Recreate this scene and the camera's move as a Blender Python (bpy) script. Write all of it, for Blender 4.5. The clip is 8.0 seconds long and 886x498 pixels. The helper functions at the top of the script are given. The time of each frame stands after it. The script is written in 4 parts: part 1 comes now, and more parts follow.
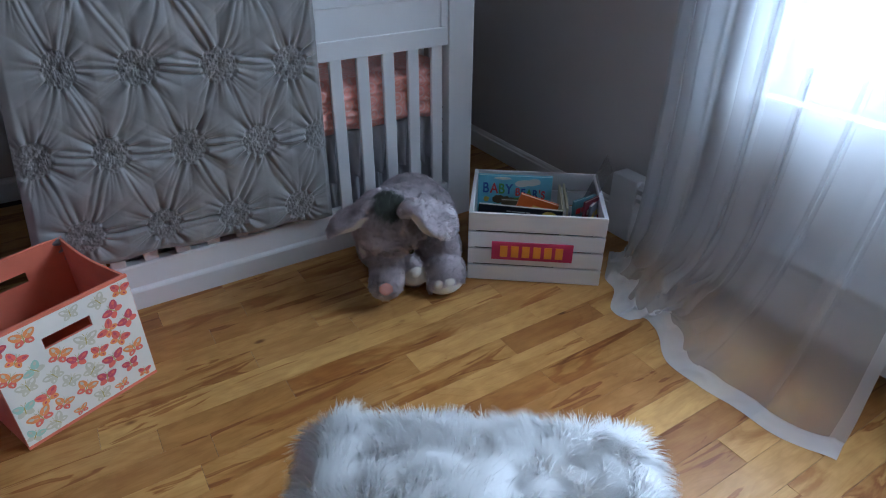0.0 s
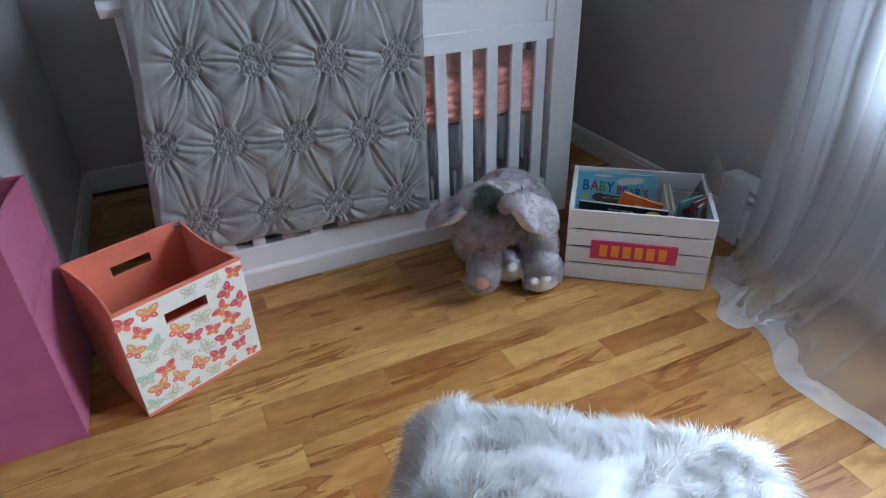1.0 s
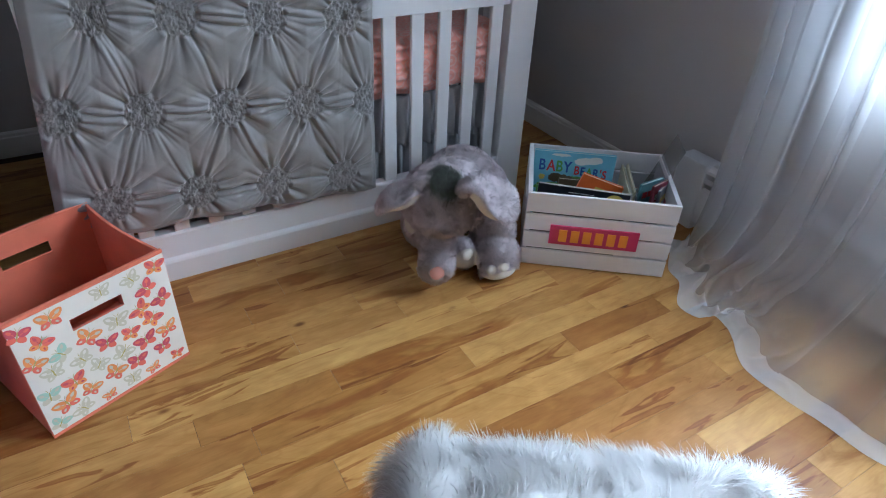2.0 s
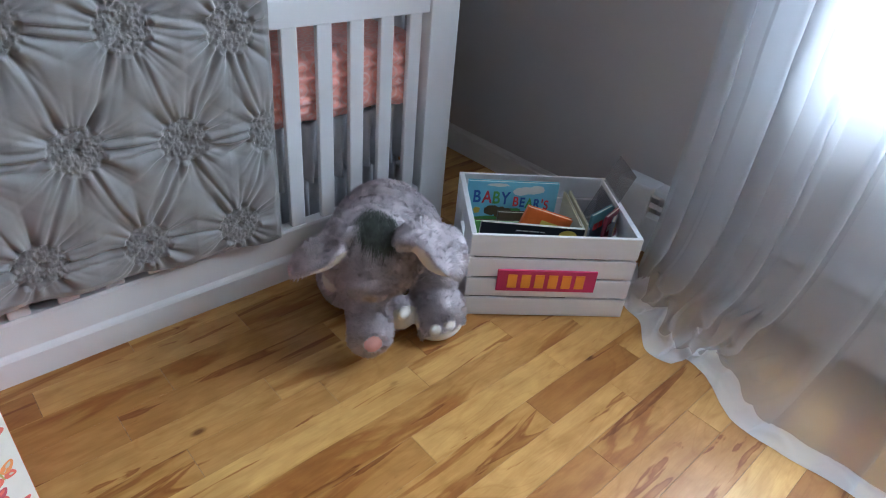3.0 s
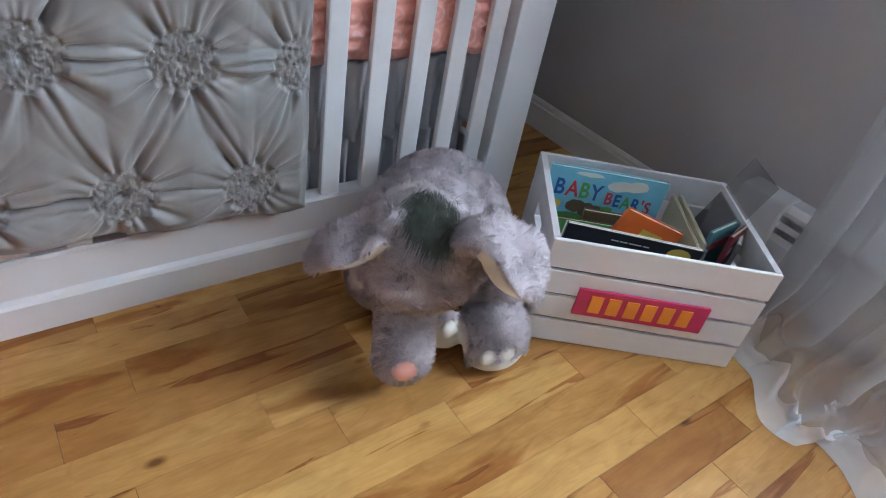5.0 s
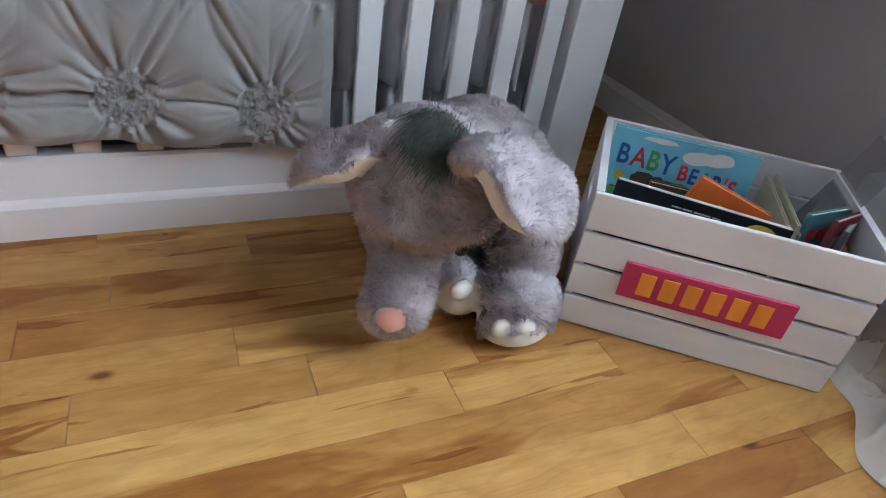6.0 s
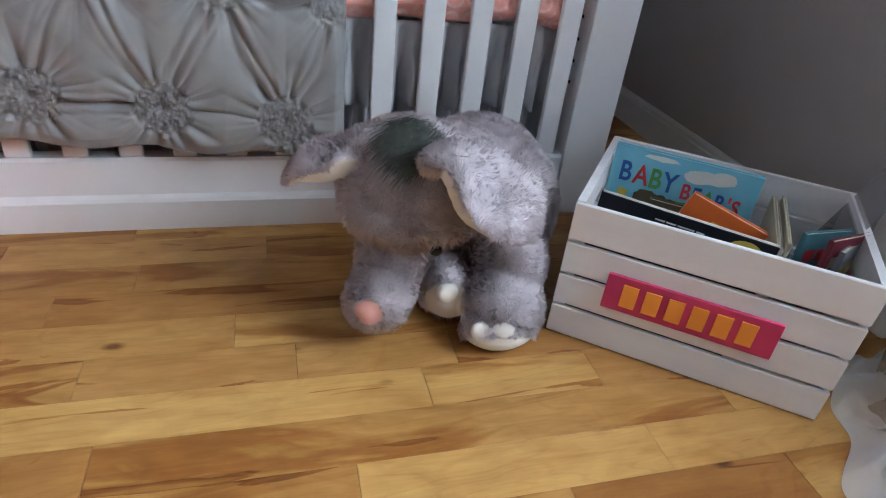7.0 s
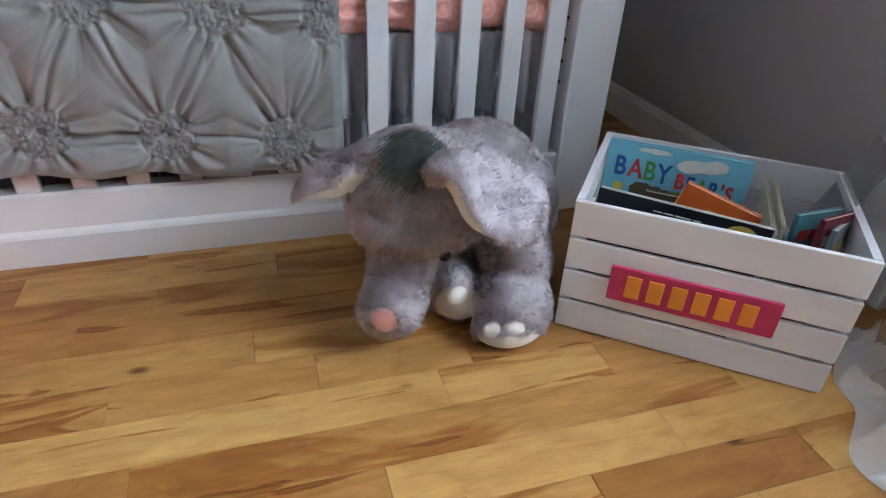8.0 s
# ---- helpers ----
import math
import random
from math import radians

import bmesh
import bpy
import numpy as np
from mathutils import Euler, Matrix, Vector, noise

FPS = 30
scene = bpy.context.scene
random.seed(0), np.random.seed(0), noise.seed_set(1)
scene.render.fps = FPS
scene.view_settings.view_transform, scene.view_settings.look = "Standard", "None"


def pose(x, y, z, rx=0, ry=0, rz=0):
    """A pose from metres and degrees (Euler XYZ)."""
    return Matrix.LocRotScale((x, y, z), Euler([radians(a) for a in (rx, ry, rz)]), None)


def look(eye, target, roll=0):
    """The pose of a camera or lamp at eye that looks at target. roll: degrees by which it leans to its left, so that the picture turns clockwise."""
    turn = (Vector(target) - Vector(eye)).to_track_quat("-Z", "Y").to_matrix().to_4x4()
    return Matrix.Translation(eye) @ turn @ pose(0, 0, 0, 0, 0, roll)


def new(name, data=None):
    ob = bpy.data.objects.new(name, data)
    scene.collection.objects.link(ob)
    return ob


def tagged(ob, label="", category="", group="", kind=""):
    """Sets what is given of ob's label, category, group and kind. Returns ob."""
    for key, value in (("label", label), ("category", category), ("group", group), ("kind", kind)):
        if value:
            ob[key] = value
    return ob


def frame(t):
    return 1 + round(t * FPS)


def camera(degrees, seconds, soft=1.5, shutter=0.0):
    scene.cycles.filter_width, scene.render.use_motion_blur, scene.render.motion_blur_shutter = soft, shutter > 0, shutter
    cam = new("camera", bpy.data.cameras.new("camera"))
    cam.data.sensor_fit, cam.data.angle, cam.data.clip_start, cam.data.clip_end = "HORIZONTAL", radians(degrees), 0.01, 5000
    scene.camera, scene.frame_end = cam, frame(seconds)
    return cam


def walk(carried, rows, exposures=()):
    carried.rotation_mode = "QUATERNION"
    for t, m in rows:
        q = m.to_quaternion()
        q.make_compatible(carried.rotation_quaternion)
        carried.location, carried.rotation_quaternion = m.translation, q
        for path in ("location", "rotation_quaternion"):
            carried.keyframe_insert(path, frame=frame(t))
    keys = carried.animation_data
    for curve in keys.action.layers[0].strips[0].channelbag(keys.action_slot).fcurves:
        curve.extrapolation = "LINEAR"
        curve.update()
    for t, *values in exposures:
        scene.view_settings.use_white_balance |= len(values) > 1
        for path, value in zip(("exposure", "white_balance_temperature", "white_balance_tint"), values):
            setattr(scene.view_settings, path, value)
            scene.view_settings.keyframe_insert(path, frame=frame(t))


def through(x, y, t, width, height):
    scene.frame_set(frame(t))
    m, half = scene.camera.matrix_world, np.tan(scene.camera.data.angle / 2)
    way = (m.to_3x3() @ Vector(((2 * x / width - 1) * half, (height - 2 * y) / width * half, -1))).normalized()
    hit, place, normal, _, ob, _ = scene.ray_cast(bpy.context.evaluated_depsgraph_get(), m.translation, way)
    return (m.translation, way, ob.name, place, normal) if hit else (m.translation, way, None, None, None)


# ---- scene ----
cam = camera(71.7, 8.0, 1.1)
PATH = [
    (0, (-0.871, -1.343, 1.149), (0.038, 0.107, 0.114), 0.1),
    (0.5, (-0.914, -1.333, 1.142), (-0.169, 0.213, 0.115), -0.3),
    (1, (-0.917, -1.313, 1.141), (-0.239, 0.254, 0.1), -2.1),
    (1.2, (-0.911, -1.303, 1.124), (-0.193, 0.254, 0.093), -0.6),
    (2.3, (-0.917, -1.027, 1.104), (0.031, 0.293, -0.062), 2.2),
    (2.5, (-0.912, -0.958, 1.093), (0.123, 0.327, -0.037), 1.8),
    (3, (-0.836, -0.788, 1.028), (0.346, 0.398, -0.067), 5.6),
    (3.5, (-0.754, -0.639, 0.994), (0.421, 0.561, -0.092), 6.5),
    (4, (-0.774, -0.563, 0.969), (0.374, 0.491, -0.284), 3.2),
    (4.5, (-0.763, -0.523, 0.929), (0.418, 0.535, -0.29), 5.4),
    (4.7, (-0.721, -0.499, 0.915), (0.423, 0.594, -0.308), 8.2),
    (5.8, (-0.509, -0.531, 0.674), (0.322, 0.921, -0.422), 11.5),
    (6, (-0.466, -0.571, 0.662), (0.305, 0.896, -0.457), 9.6),
    (6.5, (-0.387, -0.642, 0.653), (0.311, 0.927, -0.372), 6.9),
    (7, (-0.342, -0.686, 0.667), (0.182, 0.929, -0.39), 6.9),
    (7.5, (-0.359, -0.679, 0.682), (0.154, 0.962, -0.339), 7.3),
    (8, (-0.369, -0.703, 0.689), (0.17, 0.909, -0.366), 3.2),
]
walk(cam, [(t, look(eye, target, roll)) for t, eye, target, roll in PATH],
     [(0.0, -0.9, 4950, 5), (0.5, -0.5, 5100, 5), (1.2, -0.34, 5150, 5), (2.5, -0.2, 5250, 5), (3.5, 0.02, 5300, 5), (4.5, 0.14, 5400, 6), (6.0, 0.08, 5540, 6), (8.0, 0.04, 5540, 6)])

# ---- world and light ----
world = bpy.data.worlds.new("sky")
scene.world = world
world.use_nodes = True
wn = world.node_tree
sky = wn.nodes.new("ShaderNodeTexSky")
sky.sky_type = "NISHITA"
sky.sun_disc = False
sky.sun_elevation, sky.sun_rotation = radians(40), radians(200)
wn.links.new(sky.outputs[0], wn.nodes["Background"].inputs[0])
wn.nodes["Background"].inputs[1].default_value = 0.1

# daylight that comes in by the window of the east wall
WIN_Y0, WIN_Y1, WIN_Z0, WIN_Z1 = -1.50, -0.40, 0.66, 2.05
lamp = bpy.data.lights.new("window_daylight", "AREA")
lamp.shape, lamp.size, lamp.size_y, lamp.energy = "RECTANGLE", 1.5, 1.6, 172
lamp.spread = radians(160)
lamp.color = (0.96, 0.98, 1.0)
daylight = new("window_daylight", lamp)
daylight.matrix_world = look((1.52, -1.00, 1.80), (0.60, -0.88, 1.17))


# ---- materials ----
def material(name, colour, rough=0.6, metal=0.0, var=0.12, scale=14.0, bump=0.15, bump_scale=220.0, sheen=0.0, coat=0.0, stretch=(1, 1, 1), dist=0.002):
    """A principled surface with colour variation at two scales and a fine relief."""
    m = bpy.data.materials.new(name)
    m.use_nodes = True
    t = m.node_tree
    b = t.nodes["Principled BSDF"]
    tc = t.nodes.new("ShaderNodeTexCoord")
    mp = t.nodes.new("ShaderNodeMapping")
    mp.inputs["Scale"].default_value = stretch
    t.links.new(tc.outputs["Object"], mp.inputs[0])
    n1 = t.nodes.new("ShaderNodeTexNoise")
    n1.inputs["Scale"].default_value = scale
    n1.inputs["Detail"].default_value = 5
    n2 = t.nodes.new("ShaderNodeTexNoise")
    n2.inputs["Scale"].default_value = bump_scale
    n2.inputs["Detail"].default_value = 3
    t.links.new(mp.outputs[0], n1.inputs["Vector"])
    t.links.new(mp.outputs[0], n2.inputs["Vector"])
    r = t.nodes.new("ShaderNodeValToRGB")
    lo, hi = [max(0.0, c * (1 - var)) for c in colour], [min(1.0, c * (1 + var)) for c in colour]
    r.color_ramp.elements[0].position, r.color_ramp.elements[0].color = 0.3, (*lo, 1)
    r.color_ramp.elements[1].position, r.color_ramp.elements[1].color = 0.7, (*hi, 1)
    t.links.new(n1.outputs[0], r.inputs[0])
    t.links.new(r.outputs[0], b.inputs["Base Color"])
    b.inputs["Roughness"].default_value = rough
    b.inputs["Metallic"].default_value = metal
    b.inputs["Sheen Weight"].default_value = sheen
    b.inputs["Coat Weight"].default_value = coat
    if bump:
        bp = t.nodes.new("ShaderNodeBump")
        bp.inputs["Strength"].default_value = bump
        bp.inputs["Distance"].default_value = dist
        t.links.new(n2.outputs[0], bp.inputs["Height"])
        t.links.new(bp.outputs[0], b.inputs["Normal"])
    return m


def wood_floor_material():
    """Varnished yellow birch: long grain, brown heartwood streaks, dark knots, a tone of its own for each plank."""
    m = bpy.data.materials.new("varnished_birch")
    m.use_nodes = True
    t = m.node_tree
    N, L = t.nodes.new, t.links.new
    b = t.nodes["Principled BSDF"]
    tc, oi = N("ShaderNodeTexCoord"), N("ShaderNodeObjectInfo")
    off = N("ShaderNodeVectorMath")
    off.operation = "MULTIPLY_ADD"
    comb = N("ShaderNodeCombineXYZ")
    for k in range(3):
        L(oi.outputs["Random"], comb.inputs[k])
    off.inputs[1].default_value = (37.0, 61.0, 23.0)
    L(comb.outputs[0], off.inputs[0])
    L(tc.outputs["Object"], off.inputs[2])

    def noise_at(scale, detail, stretch, distortion=0.0):
        mp = N("ShaderNodeMapping")
        mp.inputs["Scale"].default_value = stretch
        L(off.outputs[0], mp.inputs[0])
        n = N("ShaderNodeTexNoise")
        n.inputs["Scale"].default_value, n.inputs["Detail"].default_value = scale, detail
        n.inputs["Distortion"].default_value = distortion
        L(mp.outputs[0], n.inputs["Vector"])
        return n.outputs[0]

    def ramp(v, *stops):
        r = N("ShaderNodeValToRGB")
        e = r.color_ramp.elements
        while len(e) < len(stops):
            e.new(0.5)
        for i, (p, c) in enumerate(stops):
            e[i].position, e[i].color = p, (*c, 1)
        L(v, r.inputs[0])
        return r.outputs[0]

    def mix(fac, a, c, kind="MIX"):
        x = N("ShaderNodeMix")
        x.data_type, x.blend_type = "RGBA", kind
        if isinstance(fac, float):
            x.inputs["Factor"].default_value = fac
        else:
            L(fac, x.inputs["Factor"])
        for s, v in ((6, a), (7, c)):
            if isinstance(v, tuple):
                x.inputs[s].default_value = (*v, 1)
            else:
                L(v, x.inputs[s])
        return x.outputs[2]

    tone = ramp(oi.outputs["Random"], (0.0, (0.31, 0.140, 0.037)), (0.26, (0.39, 0.200, 0.060)), (0.65, (0.55, 0.335, 0.112)), (1.0, (0.37, 0.186, 0.052)))
    grain = ramp(noise_at(6, 4, (1.0, 5.0, 5.0), 1.0), (0.3, (0.86, 0.78, 0.68)), (0.7, (1.08, 1.08, 1.08)))
    fine = ramp(noise_at(50, 4, (0.5, 6.0, 6.0)), (0.35, (0.93, 0.91, 0.88)), (0.65, (1.0, 1.0, 1.0)))
    c = mix(1.0, tone, grain, "MULTIPLY")
    c = mix(1.0, c, fine, "MULTIPLY")
    streak = ramp(noise_at(2.2, 5, (1.0, 7.0, 7.0), 1.6), (0.615, (0, 0, 0)), (0.64, (0.9, 0.9, 0.9)), (0.70, (0.5, 0.5, 0.5)))
    c = mix(streak, c, mix(1.0, c, (0.50, 0.30, 0.16), "MULTIPLY"))
    # pale cloudy figure across the grain
    cloud = ramp(noise_at(13, 3, (1.0, 1.6, 1.0), 0.6), (0.35, (0.90, 0.87, 0.82)), (0.62, (1.06, 1.06, 1.05)))
    c = mix(1.0, c, cloud, "MULTIPLY")
    heart = ramp(noise_at(1.3, 5, (1.0, 6.0, 6.0), 2.0), (0.52, (0, 0, 0)), (0.60, (0.8, 0.8, 0.8)), (0.66, (0.9, 0.9, 0.9)), (0.72, (0.2, 0.2, 0.2)))
    # thin dark year rings that follow the grain
    ring = N("ShaderNodeMath")
    ring.operation, ring.inputs[1].default_value = "MULTIPLY", 70.0
    L(noise_at(1.6, 2, (1.0, 5.0, 5.0), 0.8), ring.inputs[0])
    wave = N("ShaderNodeMath")
    wave.operation = "SINE"
    L(ring.outputs[0], wave.inputs[0])
    line = ramp(wave.outputs[0], (0.70, (0, 0, 0)), (0.98, (0.2, 0.2, 0.2)))
    c = mix(line, c, mix(1.0, c, (0.70, 0.55, 0.40), "MULTIPLY"))
    gate = N("ShaderNodeMath")
    gate.operation, gate.inputs[1].default_value = "GREATER_THAN", 0.66
    L(oi.outputs["Random"], gate.inputs[0])
    both = N("ShaderNodeMath")
    both.operation = "MULTIPLY"
    L(heart, both.inputs[0]), L(gate.outputs[0], both.inputs[1])
    c = mix(both.outputs[0], c, mix(1.0, c, (0.60, 0.42, 0.27), "MULTIPLY"))
    vor = N("ShaderNodeTexVoronoi")
    mp = N("ShaderNodeMapping")
    mp.inputs["Scale"].default_value = (1.0, 1.9, 1.0)
    L(off.outputs[0], mp.inputs[0])
    L(mp.outputs[0], vor.inputs["Vector"])
    vor.inputs["Scale"].default_value = 4.2
    knot = ramp(vor.outputs["Distance"], (0.03, (1, 1, 1)), (0.085, (0, 0, 0)))
    c = mix(knot, c, mix(1.0, c, (0.32, 0.2, 0.12), "MULTIPLY"))
    L(c, b.inputs["Base Color"])
    b.inputs["Roughness"].default_value = 0.36
    b.inputs["Specular IOR Level"].default_value = 0.28
    b.inputs["Coat Weight"].default_value = 0.06
    b.inputs["Coat Roughness"].default_value = 0.22
    bp = N("ShaderNodeBump")
    bp.inputs["Strength"].default_value, bp.inputs["Distance"].default_value = 0.05, 0.002
    L(noise_at(40, 3, (0.5, 8.0, 8.0)), bp.inputs["Height"])
    L(bp.outputs[0], b.inputs["Normal"])
    return m


def sheer_material(name, clear, colour=(0.88, 0.91, 0.95)):
    """Thin woven voile: part of the light goes straight through, the rest is scattered to both sides."""
    m = bpy.data.materials.new(name)
    m.use_nodes = True
    t = m.node_tree
    t.nodes.clear()
    N, L = t.nodes.new, t.links.new
    out, mixa, mixb = N("ShaderNodeOutputMaterial"), N("ShaderNodeMixShader"), N("ShaderNodeMixShader")
    d, tl, tr = N("ShaderNodeBsdfDiffuse"), N("ShaderNodeBsdfTranslucent"), N("ShaderNodeBsdfTransparent")
    d.inputs[0].default_value = (*colour, 1)
    tl.inputs[0].default_value = (*colour, 1)
    mixa.inputs[0].default_value = 0.62
    L(d.outputs[0], mixa.inputs[1]), L(tl.outputs[0], mixa.inputs[2])
    mixb.inputs[0].default_value = clear
    L(mixa.outputs[0], mixb.inputs[1]), L(tr.outputs[0], mixb.inputs[2])
    L(mixb.outputs[0], out.inputs[0])
    return m


def hair_material(name, colour, var, scale, through=0.5):
    """Soft pile: light is scattered to both sides of each hair."""
    m = material(name, colour, 0.9, var=var, scale=scale, bump=0)
    t = m.node_tree
    N, L = t.nodes.new, t.links.new
    col = t.nodes["Principled BSDF"].inputs["Base Color"].links[0].from_socket
    d, tl, mx = N("ShaderNodeBsdfDiffuse"), N("ShaderNodeBsdfTranslucent"), N("ShaderNodeMixShader")
    mx.inputs[0].default_value = through
    L(col, d.inputs[0]), L(col, tl.inputs[0])
    L(d.outputs[0], mx.inputs[1]), L(tl.outputs[0], mx.inputs[2])
    out = [n for n in t.nodes if n.bl_idname == "ShaderNodeOutputMaterial"][0]
    L(mx.outputs[0], out.inputs[0])
    return m


def medallion_material():
    """Coral sheet with small printed white medallions."""
    m = material("coral_sheet", (0.90, 0.41, 0.33), 0.8, sheen=0.2)
    t = m.node_tree
    N, L = t.nodes.new, t.links.new
    b = t.nodes["Principled BSDF"]
    old = b.inputs["Base Color"].links[0].from_socket
    tc, v, sn, r, x = N("ShaderNodeTexCoord"), N("ShaderNodeTexVoronoi"), N("ShaderNodeMath"), N("ShaderNodeValToRGB"), N("ShaderNodeMix")
    v.inputs["Scale"].default_value, v.inputs["Randomness"].default_value = 22, 0.2
    L(tc.outputs["Object"], v.inputs["Vector"])
    sn.operation = "SINE"
    k = N("ShaderNodeMath")
    k.operation, k.inputs[1].default_value = "MULTIPLY", 21.0
    L(v.outputs["Distance"], k.inputs[0])
    L(k.outputs[0], sn.inputs[0])
    r.color_ramp.elements[0].position, r.color_ramp.elements[1].position = 0.1, 0.7
    L(sn.outputs[0], r.inputs[0])
    n = N("ShaderNodeTexNoise")
    n.inputs["Scale"].default_value = 120
    L(tc.outputs["Object"], n.inputs["Vector"])
    mm = N("ShaderNodeMath")
    mm.operation = "MULTIPLY"
    L(r.outputs[0], mm.inputs[0]), L(n.outputs[0], mm.inputs[1])
    x.data_type = "RGBA"
    ms = N("ShaderNodeMath")
    ms.operation, ms.inputs[1].default_value = "MULTIPLY", 0.75
    L(mm.outputs[0], ms.inputs[0])
    L(ms.outputs[0], x.inputs["Factor"])
    L(old, x.inputs[6])
    x.inputs[7].default_value = (0.90, 0.78, 0.74, 1)
    L(x.outputs[2], b.inputs["Base Color"])
    return m


def glass_material(name, rough=0.0, tint=(1, 1, 1)):
    m = bpy.data.materials.new(name)
    m.use_nodes = True
    b = m.node_tree.nodes["Principled BSDF"]
    b.inputs["Base Color"].default_value = (*tint, 1)
    b.inputs["Transmission Weight"].default_value = 1
    b.inputs["Roughness"].default_value = rough
    b.inputs["IOR"].default_value = 1.45
    return m


M_WOOD = wood_floor_material()
M_SUB = material("dark_joint_and_hole", (0.035, 0.02, 0.012), 0.9)
M_WALL = material("warm_grey_wall_paint", (0.47, 0.447, 0.44), 0.75, var=0.03, scale=3, bump=0.12, bump_scale=160)
M_CEIL = material("ceiling_paint", (0.78, 0.77, 0.75), 0.9, var=0.03)
M_TRIM = material("white_trim_paint", (0.74, 0.735, 0.72), 0.4, var=0.03, scale=6, bump=0.08, bump_scale=60)
M_CRIB = material("white_satin_crib_paint", (0.80, 0.80, 0.80), 0.32, var=0.02, scale=5, bump=0.06, bump_scale=45)
M_CRATE = material("brushed_white_crate_paint", (0.80, 0.79, 0.80), 0.6, var=0.05, scale=18, bump=0.3, bump_scale=60, stretch=(0.15, 1, 1))
M_HEAT = material("heater_enamel", (0.66, 0.67, 0.69), 0.4, var=0.04, bump=0.05)
M_FIN_SHADE = material("heater_fin_and_slot_shade", (0.22, 0.22, 0.23), 0.5, 0.6, bump=0)
M_SATIN = material("grey_satin", (0.258, 0.25, 0.246), 0.42, var=0.05, scale=30, bump=0.12, bump_scale=700, sheen=0.3)
M_SKIRT = material("grey_ruffle_cotton", (0.52, 0.52, 0.54), 0.85, var=0.08, bump=0.2, bump_scale=500, sheen=0.2)
M_SHEET = medallion_material()
M_LILAC = material("lilac_plush", (0.60, 0.545, 0.565), 0.9, var=0.10, scale=22, bump=0.3, bump_scale=180, sheen=0.3, dist=0.004)
M_PILE = hair_material("lilac_pile", (0.77, 0.705, 0.725), 0.14, 34)
M_CREAM = material("cream_plush", (0.78, 0.74, 0.66), 0.9, var=0.06, bump=0.2, sheen=0.4)
M_NOSE = material("pink_felt", (0.80, 0.42, 0.36), 0.85, var=0.05, bump=0.3, bump_scale=500)
M_TUFT = hair_material("dark_green_grey_fur", (0.16, 0.172, 0.15), 0.35, 60)
M_EYE = material("black_plastic_eye", (0.01, 0.01, 0.01), 0.15, bump=0)
M_FUR = hair_material("white_faux_fur", (0.97, 0.97, 0.97), 0.02, 12, 0.62)
M_LEG = material("pale_stool_wood", (0.45, 0.30, 0.16), 0.45, var=0.2, stretch=(6, 6, 1))
M_SHEER = sheer_material("sheer_voile", 0.54)
M_HEM = sheer_material("sheer_voile_hem", 0.20)
M_GLASS = glass_material("window_glass")
M_ACRYL = sheer_material("cloudy_clear_plastic", 0.60, (0.50, 0.48, 0.49))
M_CORAL = material("coral_fabric", (0.70, 0.185, 0.10), 0.85, var=0.07, bump=0.3, bump_scale=600, sheen=0.15)
M_PRINT = material("cream_print_fabric", (0.80, 0.76, 0.68), 0.85, var=0.04, bump=0.3, bump_scale=600)
M_PINK = material("pink_felt_fabric", (0.38, 0.075, 0.16), 0.9, var=0.08, bump=0.35, bump_scale=500, sheen=0.2)
M_SIGN = material("magenta_paint", (0.55, 0.030, 0.13), 0.5, var=0.06)
M_ORANGE = material("orange_paint", (0.85, 0.32, 0.035), 0.5, var=0.06)
M_PAPER = material("book_pages", (0.72, 0.66, 0.52), 0.8, var=0.1, stretch=(1, 60, 1))


def plain(name, c, rough=0.45):
    return material(name, c, rough, var=0.05, scale=25, bump=0.05)


# ---- geometry helpers ----
def mesh_from(name, verts, faces, mats=(), idx=None, smooth=False):
    me = bpy.data.meshes.new(name)
    me.from_pydata([tuple(v) for v in verts], [], [tuple(f) for f in faces])
    for m in mats:
        me.materials.append(m)
    if idx is not None:
        me.polygons.foreach_set("material_index", np.asarray(idx, dtype=np.int32))
    if smooth:
        me.polygons.foreach_set("use_smooth", np.ones(len(me.polygons), dtype=bool))
    me.update()
    return me


def box(bm, x0, x1, y0, y1, z0, z1, bevel=0.0, seg=1):
    r = bmesh.ops.create_cube(bm, size=1)
    vs = r["verts"]
    bmesh.ops.scale(bm, verts=vs, vec=(x1 - x0, y1 - y0, z1 - z0))
    bmesh.ops.translate(bm, verts=vs, vec=((x0 + x1) / 2, (y0 + y1) / 2, (z0 + z1) / 2))
    if bevel:
        es = {e for v in vs for e in v.link_edges}
        bmesh.ops.bevel(bm, geom=list(es), offset=bevel, segments=seg, affect="EDGES", profile=0.6)


def part(name, bm, mat, parent=None, label="", m=None, smooth=False):
    """Links a bmesh, or a mesh, as one object under a thing."""
    if isinstance(bm, bmesh.types.BMesh):
        me = bpy.data.meshes.new(name)
        bm.to_mesh(me)
        bm.free()
        me.materials.append(mat)
        if smooth:
            me.polygons.foreach_set("use_smooth", np.ones(len(me.polygons), dtype=bool))
    else:
        me = bm
        if mat and not me.materials:
            me.materials.append(mat)
    ob = new(name, me)
    if parent:
        ob.parent = parent
    if m:
        ob.matrix_local = m
    if label:
        tagged(ob, label)
    return ob


def block(name, x0, x1, y0, y1, z0, z1, mat, parent=None, label="", bevel=0.002, m=None, seg=1):
    bm = bmesh.new()
    box(bm, x0, x1, y0, y1, z0, z1, bevel, seg)
    return part(name, bm, mat, parent, label, m)


def empty(name, label, category, m=None, group=""):
    ob = new(name)
    ob.empty_display_size = 0.05
    if m:
        ob.matrix_world = m
    return tagged(ob, label, category, group)


